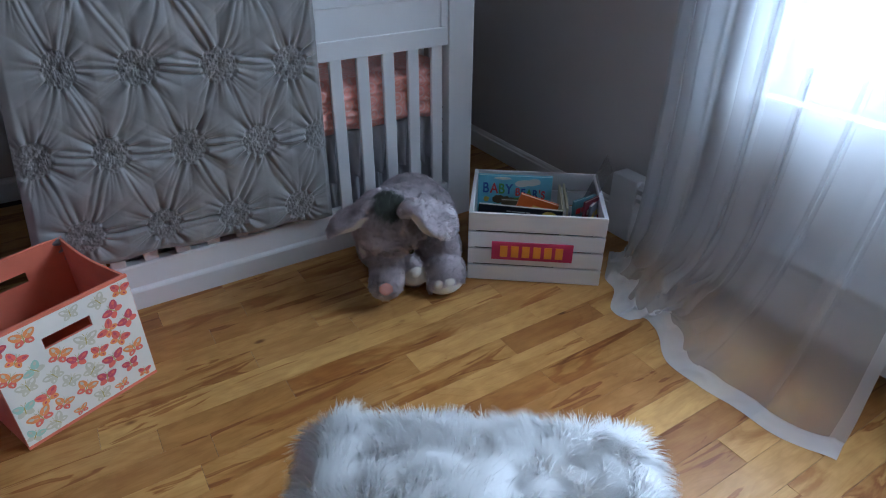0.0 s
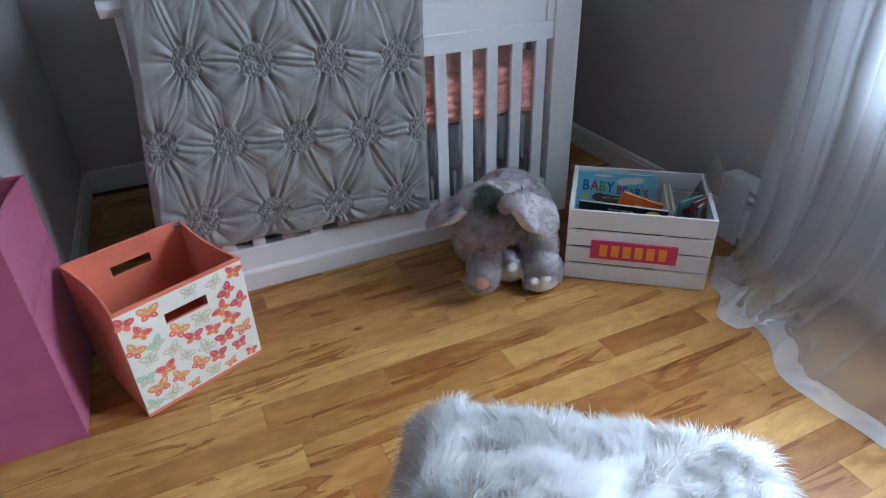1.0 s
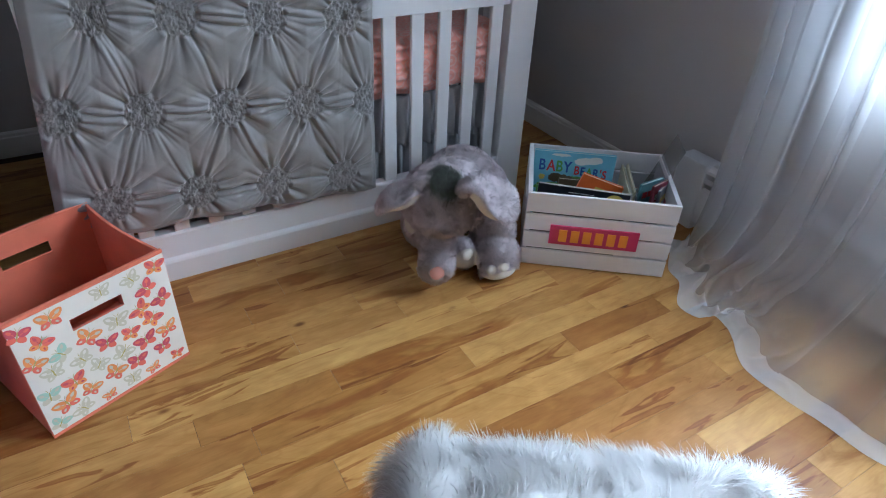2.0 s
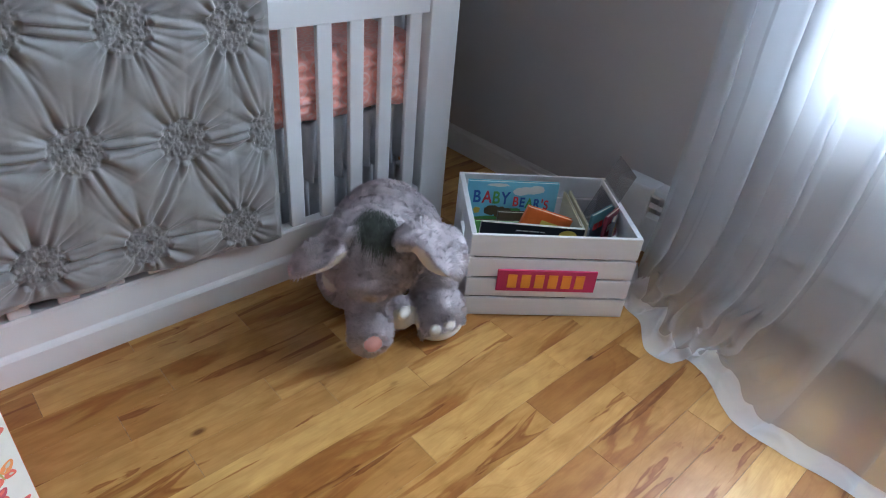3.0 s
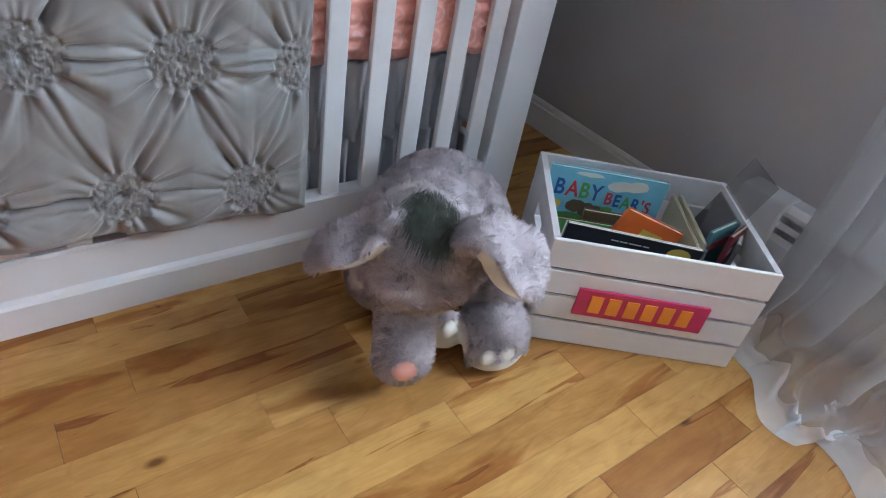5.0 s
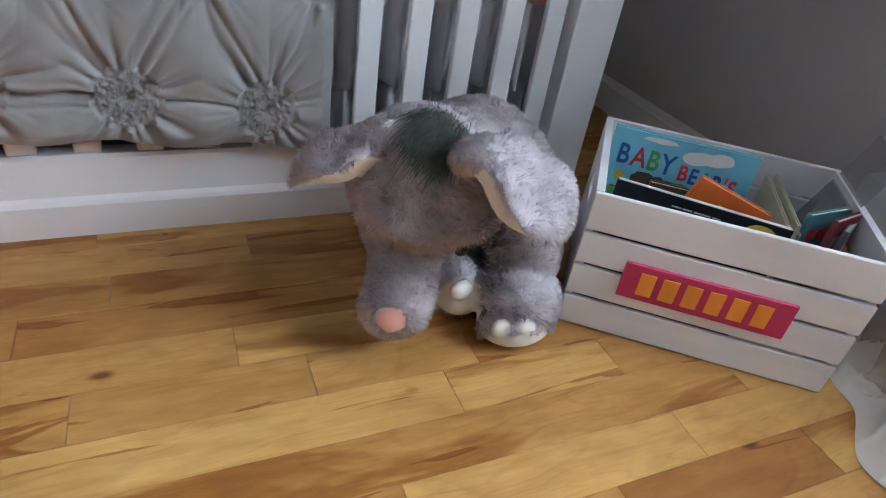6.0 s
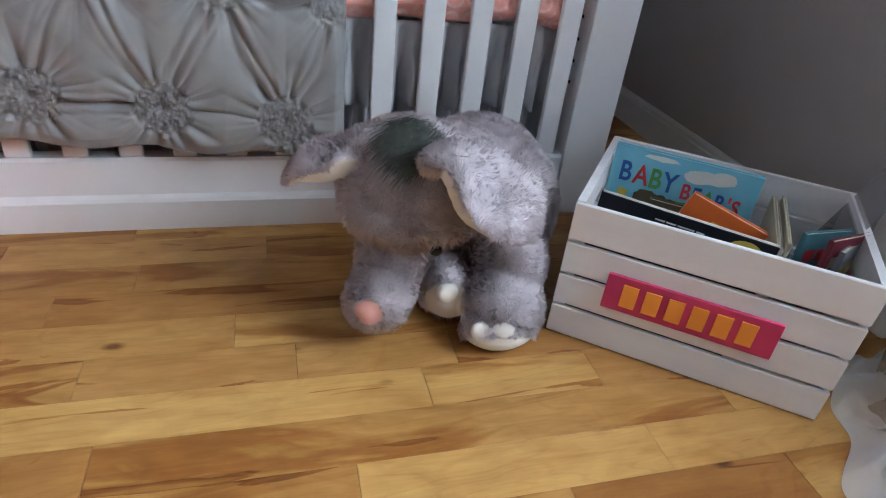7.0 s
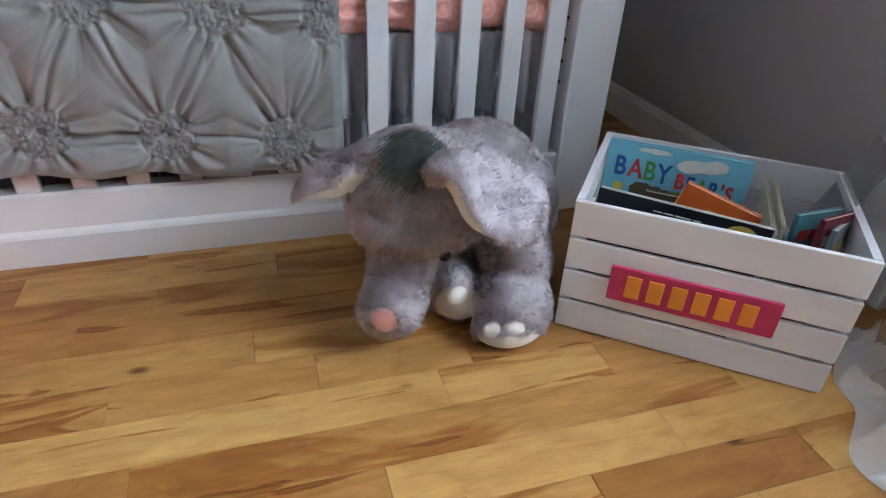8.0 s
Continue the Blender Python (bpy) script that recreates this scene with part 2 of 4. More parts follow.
def profile_strip(pts, y0, y1, axis="y"):
    """A closed outline in (a, z), drawn out along an axis."""
    bm = bmesh.new()
    place = (lambda a, b, z: (a, b, z)) if axis == "y" else (lambda a, b, z: (b, a, z))
    lo = [bm.verts.new(place(a, y0, z)) for a, z in pts]
    hi = [bm.verts.new(place(a, y1, z)) for a, z in pts]
    n = len(pts)
    for i in range(n):
        bm.faces.new((lo[i], lo[(i + 1) % n], hi[(i + 1) % n], hi[i]))
    bm.faces.new(lo), bm.faces.new(hi)
    bmesh.ops.recalc_face_normals(bm, faces=bm.faces)
    return bm


def tube(bm, pts, radii, n=12):
    rings = []
    for i, p in enumerate(pts):
        p = Vector(p)
        d = (Vector(pts[min(i + 1, len(pts) - 1)]) - Vector(pts[max(i - 1, 0)])).normalized()
        a = d.orthogonal().normalized()
        b = d.cross(a)
        rings.append([bm.verts.new(p + radii[i] * (a * math.cos(2 * math.pi * k / n) + b * math.sin(2 * math.pi * k / n))) for k in range(n)])
    for r0, r1 in zip(rings, rings[1:]):
        for k in range(n):
            bm.faces.new((r0[k], r0[(k + 1) % n], r1[(k + 1) % n], r1[k]))
    bm.faces.new(rings[0][::-1]), bm.faces.new(rings[-1])
    bmesh.ops.recalc_face_normals(bm, faces=bm.faces)


# ---- the room ----
XE, XW, YN, YJ, XF, YS, TOP = 0.812, -1.357, 1.545, 0.43, -2.7, -2.7, 2.45


def structure(name, bm, mat, label):
    return tagged(part(name, bm, mat), label, kind="structure")


def wall(name, boxes, label):
    bm = bmesh.new()
    for b in boxes:
        box(bm, *b)
    return structure(name, bm, M_WALL, label)


wall("wall_north", [(XW - 0.12, XE + 0.12, YN, YN + 0.12, 0, TOP)], "warm grey painted wall behind the crib")
wall("wall_west", [(XW - 0.12, XW, YJ, YN - 0.002, 0, TOP)], "warm grey painted wall beside the crib")
wall("wall_west_return", [(XF, XW - 0.122, YJ, YJ + 0.12, 0, TOP)], "warm grey painted return wall beyond the corner")
wall("wall_far_west", [(XF - 0.12, XF - 0.002, YS, YJ + 0.12, 0, TOP)], "warm grey painted wall closing the room")
wall("wall_south", [(XF - 0.12, XE + 0.12, YS - 0.12, YS - 0.002, 0, TOP)], "warm grey painted wall closing the room")
wall("wall_east", [(XE, XE + 0.12, YS, WIN_Y0, 0, TOP), (XE, XE + 0.12, WIN_Y1, YN - 0.002, 0, TOP), (XE, XE + 0.12, WIN_Y0, WIN_Y1, 0, WIN_Z0), (XE, XE + 0.12, WIN_Y0, WIN_Y1, WIN_Z1, TOP)], "warm grey painted wall with the window")
bm = bmesh.new()
box(bm, XF - 0.12, XE + 0.12, YS - 0.12, YN + 0.12, TOP + 0.002, TOP + 0.1)
structure("ceiling", bm, M_CEIL, "plain white ceiling")


def baseboard(name, pts_len, m):
    """A moulded board of that length, running along +x from the pose, its face towards -y."""
    h, d = 0.10, 0.013
    bm = profile_strip([(0, 0.001), (-d, 0.001), (-d, h - 0.022), (-d * 0.75, h - 0.018), (-d * 0.75, h - 0.008), (-d * 0.35, h), (0, h)], 0, pts_len, "x")
    ob = structure(name, bm, M_TRIM, "white painted wooden baseboard with a moulded top")
    ob.matrix_world = m
    return ob


baseboard("baseboard_north", XE - XW - 0.03, pose(XW + 0.015, YN - 0.001, 0))
baseboard("baseboard_west", YN - YJ, pose(XW + 0.001, YJ, 0, 0, 0, 90))
baseboard("baseboard_east", YN - 0.02, pose(XE - 0.001, YN, 0, 0, 0, -90))

# pale overcast distance outside the window
haze = bpy.data.materials.new("overcast_distance")
haze.use_nodes = True
hn = haze.node_tree
hn.nodes["Principled BSDF"].inputs["Base Color"].default_value = (0.8, 0.85, 0.9, 1)
hn.nodes["Principled BSDF"].inputs["Emission Color"].default_value = (0.86, 0.93, 1.0, 1)
hn.nodes["Principled BSDF"].inputs["Emission Strength"].default_value = 4.5
bm = bmesh.new()
box(bm, 7.0, 7.1, -9.0, 7.0, -2.0, 6.0)
structure("backdrop", bm, haze, "plain bright overcast distance outside the window")

# window: casing, stool, sashes and panes
window = tagged(new("window_1"), "white painted wooden window with bright daylight behind it", kind="structure")
C = 0.115
for nm, b in (("casing", (XE - 0.018, XE - 0.001, WIN_Y1, WIN_Y1 + C, WIN_Z0 - 0.02, WIN_Z1 + C)),
              ("casing", (XE - 0.018, XE - 0.001, WIN_Y0 - C, WIN_Y0, WIN_Z0 - 0.02, WIN_Z1 + C)),
              ("casing", (XE - 0.018, XE - 0.001, WIN_Y0, WIN_Y1, WIN_Z1, WIN_Z1 + C)),
              ("window_sill", (XE - 0.05, XE + 0.06, WIN_Y0 - C - 0.03, WIN_Y1 + C + 0.03, WIN_Z0 - 0.048, WIN_Z0 - 0.022)),
              ("apron", (XE - 0.016, XE - 0.001, WIN_Y0 - C, WIN_Y1 + C, WIN_Z0 - 0.12, WIN_Z0 - 0.050))):
    block(nm, *b, M_TRIM, window, bevel=0.004, seg=2)
ym = (WIN_Y0 + WIN_Y1) / 2
for y0, y1 in ((WIN_Y0, ym - 0.03), (ym + 0.03, WIN_Y1)):
    bm = bmesh.new()
    for b in ((y0 + 0.002, y1 - 0.002, WIN_Z0 - 0.018, WIN_Z0 + 0.06), (y0 + 0.002, y1 - 0.002, WIN_Z1 - 0.06, WIN_Z1), (y0 + 0.002, y0 + 0.05, WIN_Z0 + 0.06, WIN_Z1 - 0.06), (y1 - 0.05, y1 - 0.002, WIN_Z0 + 0.06, WIN_Z1 - 0.06)):
        box(bm, XE + 0.03, XE + 0.07, *b, 0.003)
    part("window_frame", bm, M_TRIM, window)
    g = block("pane", XE + 0.048, XE + 0.052, y0 + 0.045, y1 - 0.045, WIN_Z0 + 0.055, WIN_Z1 - 0.055, M_GLASS, window, bevel=0)
    g.visible_shadow = False
block("mullion", XE + 0.01, XE + 0.09, ym - 0.028, ym + 0.028, WIN_Z0 - 0.018, WIN_Z1 - 0.002, M_TRIM, window)

# hydronic baseboard heater along the window wall
heater = empty("baseboard_heater", "low white enamelled baseboard heater along the window wall", "heater")
HY0, HY1 = -2.6, -0.05
part("back_plate", profile_strip([(XE - 0.002, 0.02), (XE - 0.006, 0.02), (XE - 0.006, 0.232), (XE - 0.05, 0.232), (XE - 0.066, 0.222), (XE - 0.066, 0.212), (XE - 0.064, 0.212), (XE - 0.063, 0.220), (XE - 0.049, 0.236), (XE - 0.002, 0.236)], HY0, HY1), M_HEAT, heater)
part("front_panel", profile_strip([(XE - 0.068, 0.035), (XE - 0.071, 0.035), (XE - 0.071, 0.148), (XE - 0.060, 0.161), (XE - 0.058, 0.159), (XE - 0.068, 0.147)], HY0, HY1), M_HEAT, heater)
part("damper", profile_strip([(XE - 0.064, 0.177), (XE - 0.068, 0.180), (XE - 0.064, 0.194), (XE - 0.058, 0.193)], HY0, HY1), M_HEAT, heater)
# fins as one dark block, raised so its colour gives the slots' shade
part("fin_pack", profile_strip([(XE - 0.010, 0.06), (XE - 0.052, 0.06), (XE - 0.052, 0.21), (XE - 0.010, 0.21)], HY0 + 0.05, HY1 - 0.06), M_FIN_SHADE, heater)
block("end_cap", XE - 0.074, XE - 0.002, HY1 - 0.002, HY1 + 0.115, 0.0, 0.24, M_HEAT, heater, bevel=0.008, seg=2)
for k in range(6):
    block("foot", XE - 0.064, XE - 0.004, -0.2 - 0.45 * k, -0.17 - 0.45 * k, 0.0, 0.036, M_HEAT, heater)

# ---- crib ----
crib = empty("crib", "white painted wooden baby crib with slatted sides and panelled rail", "crib", pose(0, 0, 0))
CX0, CX1, CY0, CY1 = -1.005, 0.385, 0.462, 1.19
for x0, x1 in ((CX0, CX0 + 0.10), (CX1 - 0.10, CX1)):
    for y0, y1 in ((CY0, CY0 + 0.055), (CY1 - 0.055, CY1)):
        block("post", x0, x1, y0, y1, 0.0, 0.868, M_CRIB, crib, bevel=0.004, seg=2)
SX0, SX1 = CX0 + 0.10, CX1 - 0.10
# front and back: base rail with a stepped moulding, slats, panelled top rail, flared cap
for yf, s in ((CY0, 1), (CY1, -1)):
    o = lambda d: yf + s * d
    part("base_rail", profile_strip([(o(-0.006), 0.0), (o(-0.006), 0.060), (o(-0.002), 0.066), (o(0.006), 0.072), (o(0.008), 0.140), (o(0.012), 0.146), (o(0.045), 0.146), (o(0.045), 0.0)], SX0, SX1, "x"), M_CRIB, crib)
    part("foot_moulding", profile_strip([(o(-0.008), 0.0), (o(-0.008), 0.058), (o(-0.003), 0.066), (o(-0.0008), 0.066), (o(-0.0008), 0.0)], CX0, SX0 - 0.0005, "x"), M_CRIB, crib)
    yl, yh = sorted((o(0.008), o(0.036)))
    block("lower_rail", SX0, SX1, yl, yh, 0.662, 0.722, M_CRIB, crib, bevel=0.003, seg=2)
    block("upper_rail", SX0, SX1, yl, yh, 0.815, 0.868, M_CRIB, crib, bevel=0.003, seg=2)
    yl2, yh2 = sorted((o(0.016), o(0.030)))
    block("rail_panel", SX0 + 0.02, SX1 - 0.02, yl2, yh2, 0.722, 0.815, M_CRIB, crib, bevel=0)
    for xa, xb in ((SX0, SX0 + 0.035), (SX1 - 0.028, SX1)):
        block("rail_stile", xa, xb, yl, yh, 0.7225, 0.8145, M_CRIB, crib, bevel=0.002)
    x = 0.2445
    while x > SX0 + 0.03:
        ya, yb = sorted((o(0.014), o(0.030)))
        block("slat", x - 0.021, x + 0.021, ya, yb, 0.146, 0.664, M_CRIB, crib, bevel=0.004, seg=2)
        x -= 0.0932
    prof = [(o(-0.012), 0.869), (o(-0.030), 0.886), (o(-0.036), 0.892), (o(-0.036), 0.905), (o(-0.030), 0.910), (o(0.075), 0.910), (o(0.080), 0.905), (o(0.080), 0.892), (o(0.066), 0.869)]
    part("rail_cap", profile_strip(prof, CX0 - 0.03, CX1 + 0.03, "x"), M_CRIB, crib)
for x0, x1 in ((CX0 + 0.02, CX0 + 0.05), (CX1 - 0.05, CX1 - 0.02)):
    block("side_rail", x0, x1, CY0 + 0.0555, CY1 - 0.0555, 0.02, 0.14, M_CRIB, crib)
    block("side_rail", x0, x1, CY0 + 0.0555, CY1 - 0.0555, 0.78, 0.868, M_CRIB, crib)
    for k in range(6):
        y = CY0 + 0.12 + k * 0.098
        block("slat", x0 + 0.007, x1 - 0.007, y - 0.021, y + 0.021, 0.14, 0.78, M_CRIB, crib, bevel=0.003)
# peg holes as thin dark discs on the post, their inner shade as colour
for z in (0.30, 0.345, 0.39, 0.435):
    bm = bmesh.new()
    tube(bm, [(SX1 - 0.0005, CY0 + 0.046, z), (SX1 - 0.0018, CY0 + 0.046, z)], [0.0038, 0.0038], 10)
    part("peg_hole", bm, M_SUB, crib, "flat dark disc for an adjustment hole, its shade put into the colour")
block("mattress_support", SX0 + 0.01, SX1 - 0.01, CY0 + 0.13, CY1 - 0.06, 0.398, 0.408, M_CRIB, crib)

# mattress with a loose puckered sheet
def mattress():
    x0, x1, y0, y1, z0, z1 = SX0 + 0.01, SX1 - 0.004, CY0 + 0.042, CY1 - 0.05, 0.410, 0.590
    bm = bmesh.new()
    nx, nz = 200, 16
    ring = []
    r = 0.035
    # outline in (y, z), drawn along x with puckers on the front
    out = []
    for k in range(nz + 1):
        out.append((y0, z0 + r + (z1 - z0 - 2 * r) * k / nz, -1, 0))
    for k in range(1, 7):
        a = math.pi / 2 * k / 6
        out.append((y0 + r - r * math.cos(a), z1 - r + r * math.sin(a), -math.cos(a), math.sin(a)))
    for k in range(1, 12):
        out.append((y0 + r + (y1 - y0 - r) * k / 12, z1, 0, 1))
    out += [(y1, z1, 0, 0), (y1, z0, 0, 0), (y0 + r, z0, 0, 0)]
    for k in range(1, 6):
        a = math.pi / 2 * k / 6
        out.append((y0 + r - r * math.sin(a), z0 + r - r * math.cos(a), -math.sin(a), -math.cos(a)))
    rows = []
    for i in range(nx + 1):
        x = x0 + (x1 - x0) * i / nx
        e = min(x - x0, x1 - x) / 0.05
        sh = 1 - 0.5 * max(0, 1 - e) ** 2
        row = []
        for y, z, ny, nzv in out:
            d = 0.012 * noise.noise((x * 8, z * 48, 1.3)) + 0.005 * math.sin(z * 190 + 5 * noise.noise((x * 7, z * 6, 4))) * (1 if ny < -0.9 else 0) + 0.004 * noise.noise((x * 26, z * 24, y * 20)) + 0.008 * noise.noise((x * 5, y * 5, 3))
            yy = y + ny * d + (1 - sh) * 0.06 * (1 if ny < 0 else 0)
            row.append(bm.verts.new((x, yy, z + nzv * d)))
        rows.append(row)
    n = len(out)
    for a, b in zip(rows, rows[1:]):
        for k in range(n):
            bm.faces.new((a[k], a[(k + 1) % n], b[(k + 1) % n], b[k]))
    bm.faces.new(rows[0]), bm.faces.new(rows[-1])
    bmesh.ops.recalc_face_normals(bm, faces=bm.faces)
    ob = part("crib_mattress", bm, M_SHEET, smooth=True)
    return tagged(ob, "coral crib mattress sheet printed with white medallions, on the crib", "mattress")


mattress()

# ruffled bed skirt, two tiers, hung inside the crib
skirt = empty("crib_skirt", "grey cotton crib skirt in two gathered ruffles", "bed skirt")


def ruffle(name, x0, x1, y, z0, z1, n, seed, amp):
    nu, nv = n, 14
    verts, faces = [], []
    for j in range(nv + 1):
        v = j / nv
        for i in range(nu + 1):
            x = x0 + (x1 - x0) * i / nu
            ph = x * 140 + 3.5 * noise.noise((x * 6, seed, 0))
            w = amp * (0.25 + v) * (math.sin(ph) + 0.6 * math.sin(2.3 * ph + 1 + seed) * noise.noise((x * 11, v * 2, seed)))
            verts.append((x, y + w + 0.01 * v, z1 + (z0 - z1) * v + 0.006 * math.sin(ph * 0.7 + seed) * v))
    for j in range(nv):
        for i in range(nu):
            a = j * (nu + 1) + i
            faces.append((a, a + 1, a + nu + 2, a + nu + 1))
    ob = part(name, mesh_from(name, verts, faces, smooth=True), M_SKIRT, skirt)
    sol = ob.modifiers.new("cloth", "SOLIDIFY")
    sol.thickness = 0.0015
    return ob


ruffle("upper_ruffle", SX0 + 0.015, SX1 - 0.02, CY0 + 0.062, 0.235, 0.407, 700, 2.0, 0.017)
ruffle("lower_ruffle", SX0 + 0.015, SX1 - 0.02, CY0 + 0.102, 0.03, 0.395, 700, 7.0, 0.016)

# ---- gathered satin blanket over the front rail ----
ROSES = []
for row, (z, xs) in enumerate(((0.945, (-0.985, -0.79, -0.59, -0.385, -0.195)), (0.712, (-0.893, -0.694, -0.492, -0.294)), (0.486, (-1.010, -0.812, -0.612, -0.414, -0.226)), (0.256, (-0.925, -0.724, -0.522, -0.315)))):
    for x in xs:
        ROSES.append((x, z - 0.10 * (x + 0.5)))


def blanket():
    X0, X1, ZB, ZT = -1.052, -0.205, 0.186, 0.93
    step = 0.0026
    xs = np.arange(X0, X1 + 1e-6, step)
    drop = np.arange(0, ZT - ZB + 1e-6, step)
    over = 0.26
    s_over = np.arange(step * 3, over, step * 3)
    S = np.concatenate([drop, drop[-1] + s_over])
    U, V = np.meshgrid(xs, S)
    hem = ZB - 0.055 * (U + 0.63) * np.clip(1 - V / 0.3, 0, 1) + 0.006 * np.sin(U * 31) * np.clip(1 - V / 0.08, 0, 1)
    Z = hem + V
    h = np.full(U.shape, 0.0)
    near = np.full(U.shape, 9.0)
    rng = np.random.RandomState(5)
    folds = np.zeros(U.shape)
    pull = np.zeros(U.shape)
    for (rx, rz) in ROSES:
        dx, dz = U - rx, Z - rz
        r = np.sqrt(dx * dx + dz * dz) + 1e-6
        th = np.arctan2(dz, dx)
        near = np.minimum(near, r)
        ph = rng.uniform(0, 6.28, 6)
        for n, a, reach in ((6, 0.9, 0.085), (9, 1.0, 0.075), (14, 0.9, 0.050), (22, 0.6, 0.030)):
            k = rng.randint(0, 5)
            wave = 0.55 - np.abs(np.sin(0.5 * n * th + ph[k] + 0.6 * np.sin(2 * th + ph[5]))) ** 0.7
            folds -= a * 0.0100 * wave * np.exp(-(np.clip(r - 0.046, 0, 1) / reach) ** 1.5) * np.clip((r - 0.040) / 0.012, 0, 1)
        # tucks from each rosette to its neighbours
        for (qx, qz) in ROSES:
            ex, ez = qx - rx, qz - rz
            d = math.hypot(ex, ez)
            if d < 0.06 or d > 0.30 or (qx, qz) <= (rx, rz):
                continue
            t = np.clip((dx * ex + dz * ez) / (d * d), 0, 1)
            w = 0.006 * np.sin(t * 5 + rx * 40 + qz * 31) + 0.004 * math.sin(rx * 91 + qx * 57)
            off = (dx * ez - dz * ex) / d + w
            flat = abs(ez) < 0.06
            depth, width = (0.0085, 0.0035) if flat else (0.0065, 0.0040)
            core = np.exp(-(off / width) ** 2)
            sa, sb = 0.5 + 0.5 * math.sin(rx * 71 + qz * 43), 0.5 + 0.5 * math.cos(rx * 53 - qx * 37)
            side = 1.1 * (sa * np.exp(-((off - 0.010) / 0.006) ** 2) + sb * np.exp(-((off + 0.010) / 0.006) ** 2)) - 0.8 * (sb * np.exp(-((off - 0.019) / 0.004) ** 2) + sa * np.exp(-((off + 0.020) / 0.004) ** 2))
            mask = (t > 0.001) & (t < 0.999)
            pull += np.where(mask, depth * (side * 0.6 - core) * ((0.8 if flat else 0.5) + (0.6 if flat else 1.4) * np.abs(t - 0.5)), 0)
    puff = 0.007 + 0.013 * (1 - np.exp(-(np.clip(near - 0.045, 0, 1) / 0.05) ** 1.4))
    h = puff + folds + pull
    # slack wrinkles of the cloth
    h += 0.0022 * np.sin(U * 47 + 4 * np.sin(Z * 13)) * np.sin(Z * 21 + 3 * np.sin(U * 11))
    # ruched rosettes
    for i, (rx, rz) in enumerate(ROSES):
        dx, dz = U - rx, Z - rz
        r = np.sqrt(dx * dx + dz * dz)
        th = np.arctan2(dz, dx)
        m = np.clip((0.0515 + 0.002 * np.sin(9 * th + i) - r) / 0.007, 0, 1)
        if m.max() <= 0:
            continue
        wob = 1.6 * np.sin(3 * th + i) + 1.2 * np.sin(7 * th + 2 * i)
        ruche = 0.0034 * np.sin(r * 760 + wob) * np.cos(13 * th + 2.2 * np.sin(r * 330 + i)) + 0.0034 * np.sin(dx * 620 + 2 * np.sin(dz * 340 + i)) * np.sin(dz * 560 + 2.2 * np.sin(dx * 410))
        dome = 0.010 - 0.008 * np.exp(-(r / 0.010) ** 2)
        h = h * (1 - m) + m * (dome + ruche)
    edge = np.clip(np.minimum(U - X0, X1 - U) / 0.02, 0, 1)
    edge = np.minimum(edge, np.clip(V / 0.02, 0, 1))
    h = h * (0.35 + 0.65 * edge)
    lean = 0.016 * np.clip((ZT - Z) / 0.75, 0, 1)
    yfront = 0.4225 + lean + 0.004 * np.sin(U * 7)
    Y = yfront - h
    # over the cap and down behind it
    back = V > drop[-1]
    ov = V - drop[-1]
    rr = 0.058
    ang = np.clip(ov / rr, 0, math.pi)
    Y = np.where(back, yfront + rr - rr * np.cos(ang) - h * np.cos(ang), Y)
    Z = np.where(back, (hem + drop[-1]) + (rr * 0.35 + h) * np.sin(ang) - np.clip(ov - math.pi * rr, 0, 1), Z)
    U = U + np.clip(0.072 * (Z - 0.34) / 0.56, -0.01, 0.08) * np.clip((-0.80 - U) / 0.2, 0, 1)
    nu, nv = len(xs), len(S)
    verts = np.stack([U, Y, Z], -1).reshape(-1, 3)
    a = (np.arange(nv - 1)[:, None] * nu + np.arange(nu - 1)[None]).ravel()
    faces = np.stack([a, a + 1, a + nu + 1, a + nu], -1)
    root = empty("quilt", "", "quilt")
    mid = verts[faces].mean(1)
    owner = np.full(len(faces), -1)
    inner = np.zeros(len(faces), bool)
    for i, (rx, rz) in enumerate(ROSES):
        inner[(np.hypot(mid[:, 0] - rx, mid[:, 2] - rz) < 0.044) & (mid[:, 1] < 0.45) & (mid[:, 2] < 0.9)] = True
        owner[(np.hypot(mid[:, 0] - rx, mid[:, 2] - rz) < 0.0525) & (mid[:, 1] < 0.45) & (mid[:, 2] < 0.9)] = i
    for i in range(-1, len(ROSES)):
        fs = faces[owner == i] if i >= 0 else faces[~inner]
        if not len(fs):
            continue
        used, inv = np.unique(fs, return_inverse=True)
        vs = verts[used] - (np.array([0, 0.0009, 0]) if i >= 0 else 0)
        me = mesh_from("cloth", vs.tolist(), inv.reshape(-1, 4).tolist(), smooth=True)
        ob = part("rosette" if i >= 0 else "cloth", me, M_SATIN, root)
        if i < 0:
            sol = ob.modifiers.new("cloth", "SOLIDIFY")
            sol.thickness, sol.offset = 0.004, -1
    return tagged(root, "silver grey satin quilt with ruched rosettes over the crib rail", "quilt")


blanket()

